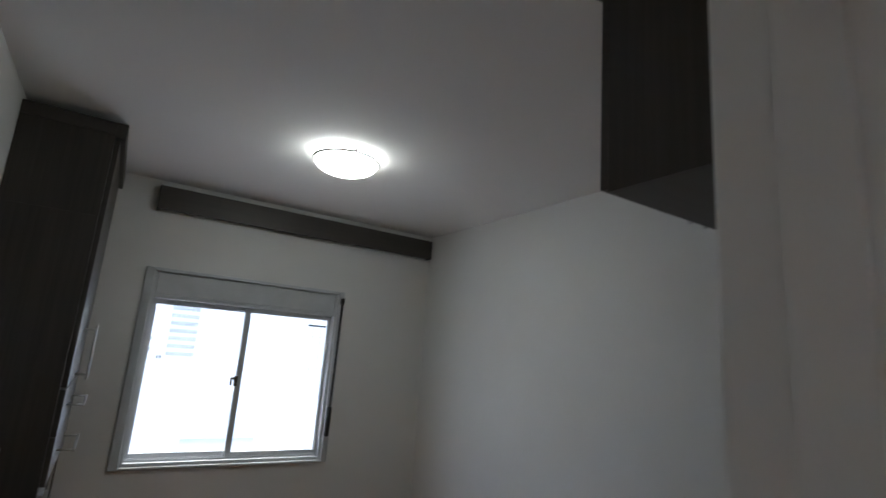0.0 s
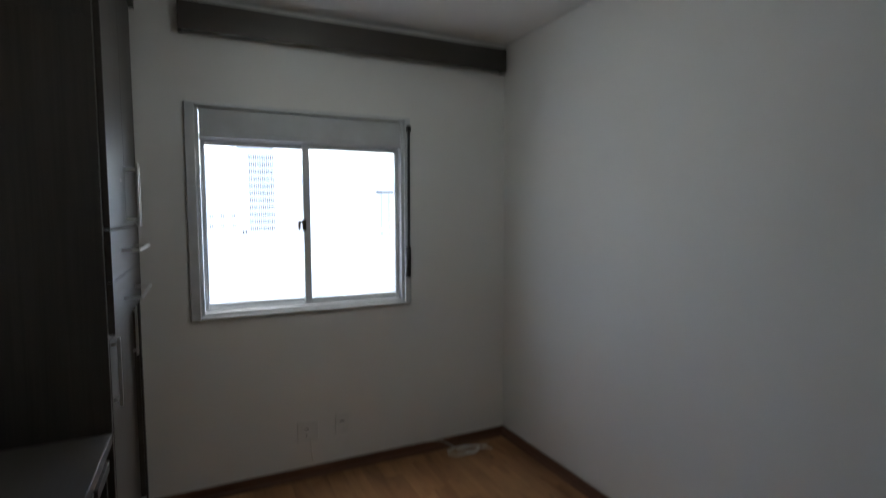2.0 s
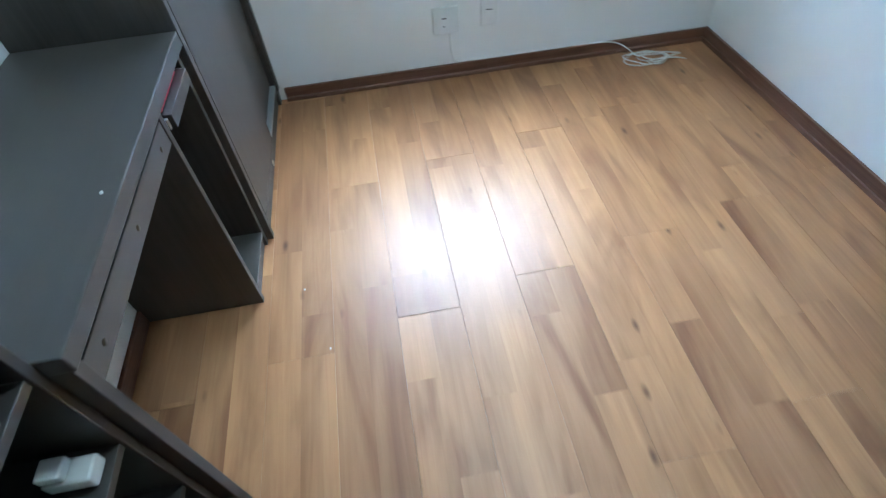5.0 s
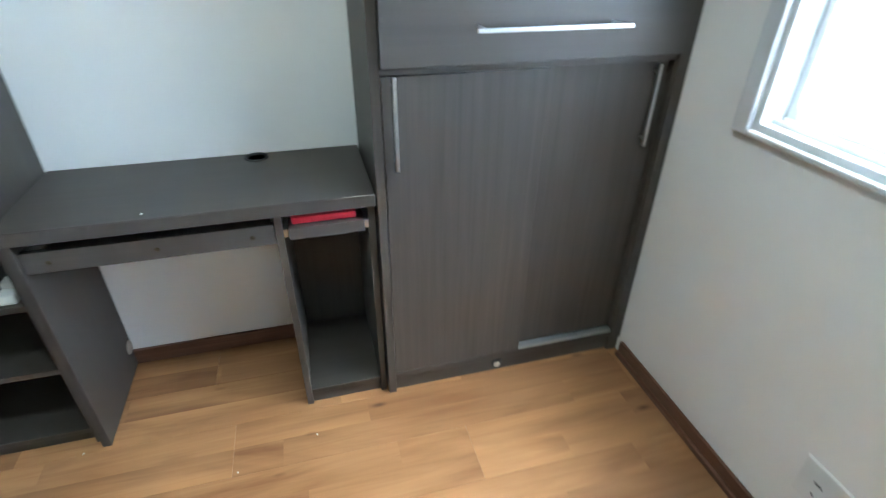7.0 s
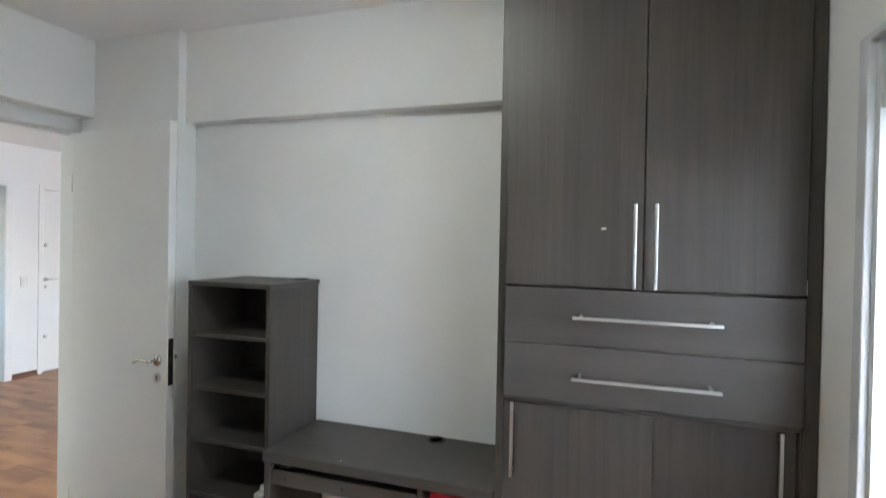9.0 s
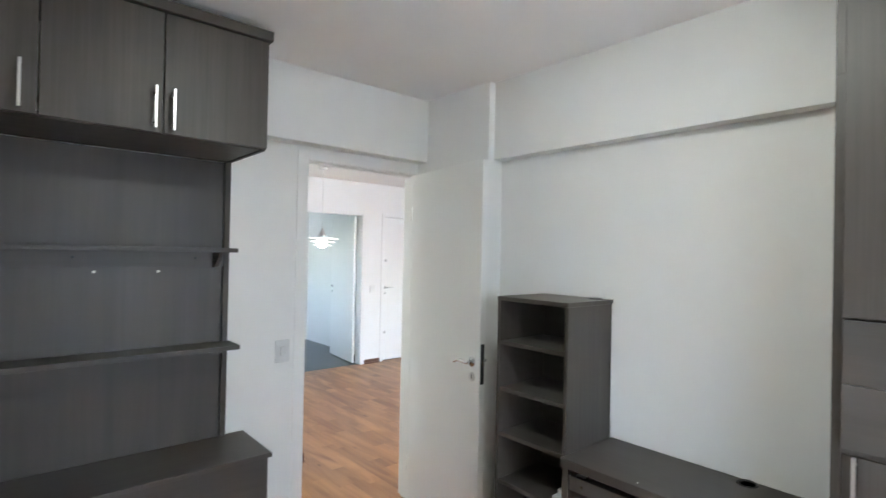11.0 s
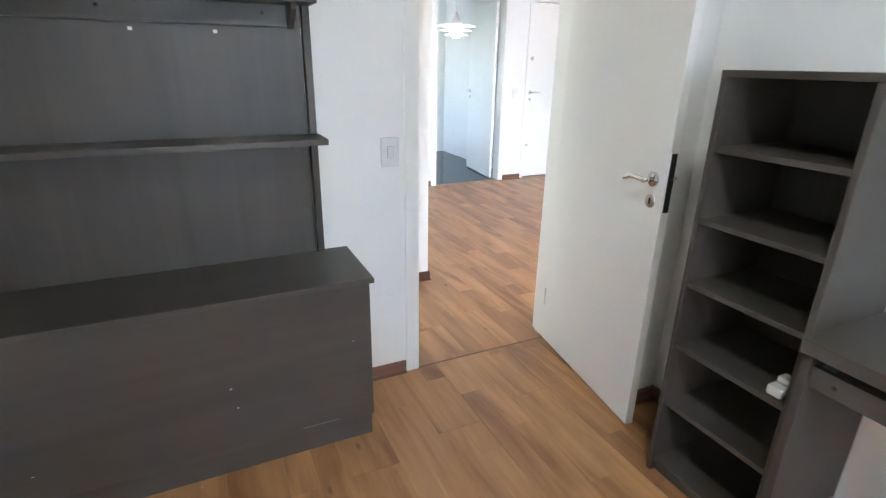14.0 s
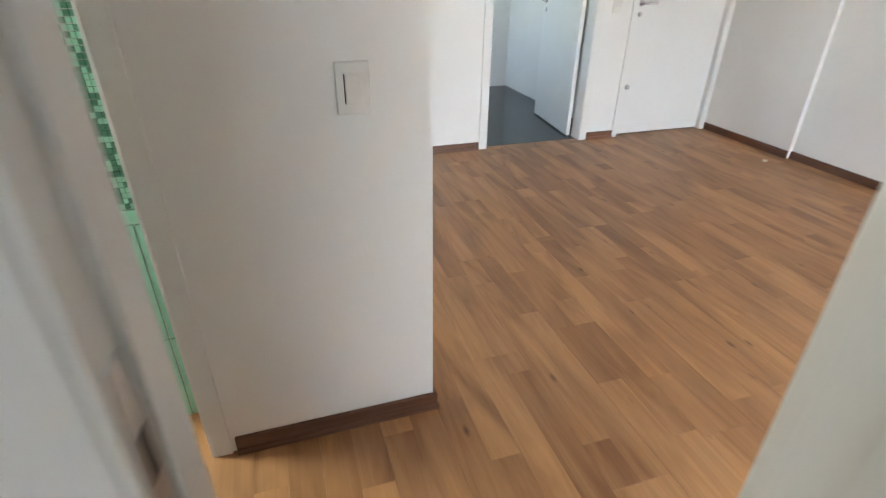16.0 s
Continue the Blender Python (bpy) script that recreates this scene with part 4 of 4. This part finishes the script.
# ---- outside: ground and neighbouring buildings ----
structure("ground", box(-600, 600, 8, 900, -24.3, -24, 0), ASPHALT, "pale yards and street ground far below", "ground")


def tower(name, x0, x1, y0, y1, top, cols, rows, first, step, mat, label, wide=0.62, tall=0.55):
    t = thing(name, ((x0 + x1) / 2, y0, -24), label, "building")
    part("wall", box(x0, x1, y0, y1, -24, top, 0), mat, t)
    part("roof", box(x0 - 0.2, x1 + 0.2, y0 - 0.2, y1, top, top + 0.5, 0), CONCRETE, t)
    cw = (x1 - x0) / cols
    pane_me = make_mesh("window", box(-cw * wide / 2, cw * wide / 2, -0.06, 0.10, -step * tall / 2, step * tall / 2, 0), PANE_DARK)
    bar_me = make_mesh("mullion", box(-0.06, 0.06, -0.12, -0.06, -step * tall / 2, step * tall / 2, 0), CONCRETE)
    for i in range(cols):
        for j in range(rows):
            w = new("window", pane_me)
            w.parent = t
            w.location = (x0 + cw * (i + 0.5) - (x0 + x1) / 2, 0, first + j * step + 24)
            b_ = new("mullion", bar_me)
            b_.parent = w
    return t


tower("tower_block", 5.4, 8.1, 60, 72, 12, 6, 11, -0.2, 0.78, CONCRETE, "tall pale apartment tower with a grid of windows")
tower("apartment_house", 1.0, 4.4, 60.8, 74, 7.5, 3, 2, 0.1, 1.1, CONCRETE, "wide pale apartment house with few windows", 0.22, 0.35)
tower("stair_block", 4.40, 5.40, 60.4, 72, 9.5, 1, 1, -0.6, 1.2, CONCRETE, "narrow grey stair block beside the tower", 0.4, 0.3)
tower("distant_block", 20.0, 26.0, 66, 78, -1.5, 3, 0, 1.4, 1.6, CONCRETE, "pale low block under a steel frame")
mast = thing("steel_frame", (22.4, 64, -1.0), "dark braced steel frame standing on a roof", "steel frame")
part("beam", box(21.2, 23.7, 63.9, 64.1, 4.05, 4.30, 0), PANE_DARK, mast)
part("beam", box(21.3, 23.6, 63.95, 64.05, 2.75, 2.87, 0), GLARE_STEEL, mast)
for x in (21.9, 22.9):
    part("column", box(x - 0.09, x + 0.09, 63.92, 64.08, -1.5, 4.05, 0), GLARE_STEEL, mast)
for xa, xb in ((21.4, 22.4), (22.4, 23.4)):
    for za, zb in ((2.87, 4.05), (4.05, 2.87)):
        bm = bmesh.new()
        rod(bm, (xa, 63.97, za), (xb, 63.97, zb), 0.05, 6)
        part("brace", bm, GLARE_STEEL, mast)

# added backdrop of pale blocks, hides the horizon so the view burns out white
rc = random.Random(21)
for k in range(12):
    x0 = -95 + k * 24
    top = 9 + 8 * rc.random()
    tower("distant_block", x0, x0 + 24, 150, 200, top, 3, 0, 0, 3.0, CONCRETE, "pale backdrop block added to hide the horizon")

# ---- floor boards ----
BOARD_W, BOARD_L = 0.198, 1.36
fb = thing("floor", (0, 0, 0), "warm oak-print laminate floor boards with a satin gloss", "floor", kind="structure")
rb = random.Random(11)
meshes = {}


def board(x0, x1, y0, y1):
    key = (round(x1 - x0, 4), round(y1 - y0, 4))
    if key not in meshes:
        bm = bmesh.new()
        g = 0.00025
        add_box(bm, g, key[0] - g, g, key[1] - g, -0.0085, 0.0)
        top_edges = [e for e in bm.edges if all(v.co.z > -0.001 for v in e.verts)]
        bmesh.ops.bevel(bm, geom=top_edges, offset=0.0006, segments=1, affect="EDGES")
        meshes[key] = make_mesh("board", bm, FLOOR)
    ob = new("board", meshes[key])
    ob.parent = fb
    ob.location = (x0, y0, 0)


def lay(x_lo, x_hi, y_lo, y_hi, phase):
    k = math.floor((x_lo - 0.592) / BOARD_W)
    while 0.592 + k * BOARD_W < x_hi:
        xa, xb = 0.592 + k * BOARD_W, 0.592 + (k + 1) * BOARD_W
        y = y_lo - ((k * 0.47 + phase) % 1.0) * BOARD_L
        while y < y_hi:
            a, b_ = max(y, y_lo), min(y + BOARD_L, y_hi)
            c, d = max(xa, x_lo), min(xb, x_hi)
            if b_ - a > 0.02 and d - c > 0.01:
                board(c, d, a, b_)
            y += BOARD_L
        k += 1


lay(0.0, RN, 0.0, WW, 0.18)
lay(LIV_X - 0.04, RN, FAR_Y - 0.05, 0.0, 0.6)
lay(LIV_X - 0.04, -0.12, 0.0, WW, 0.75)
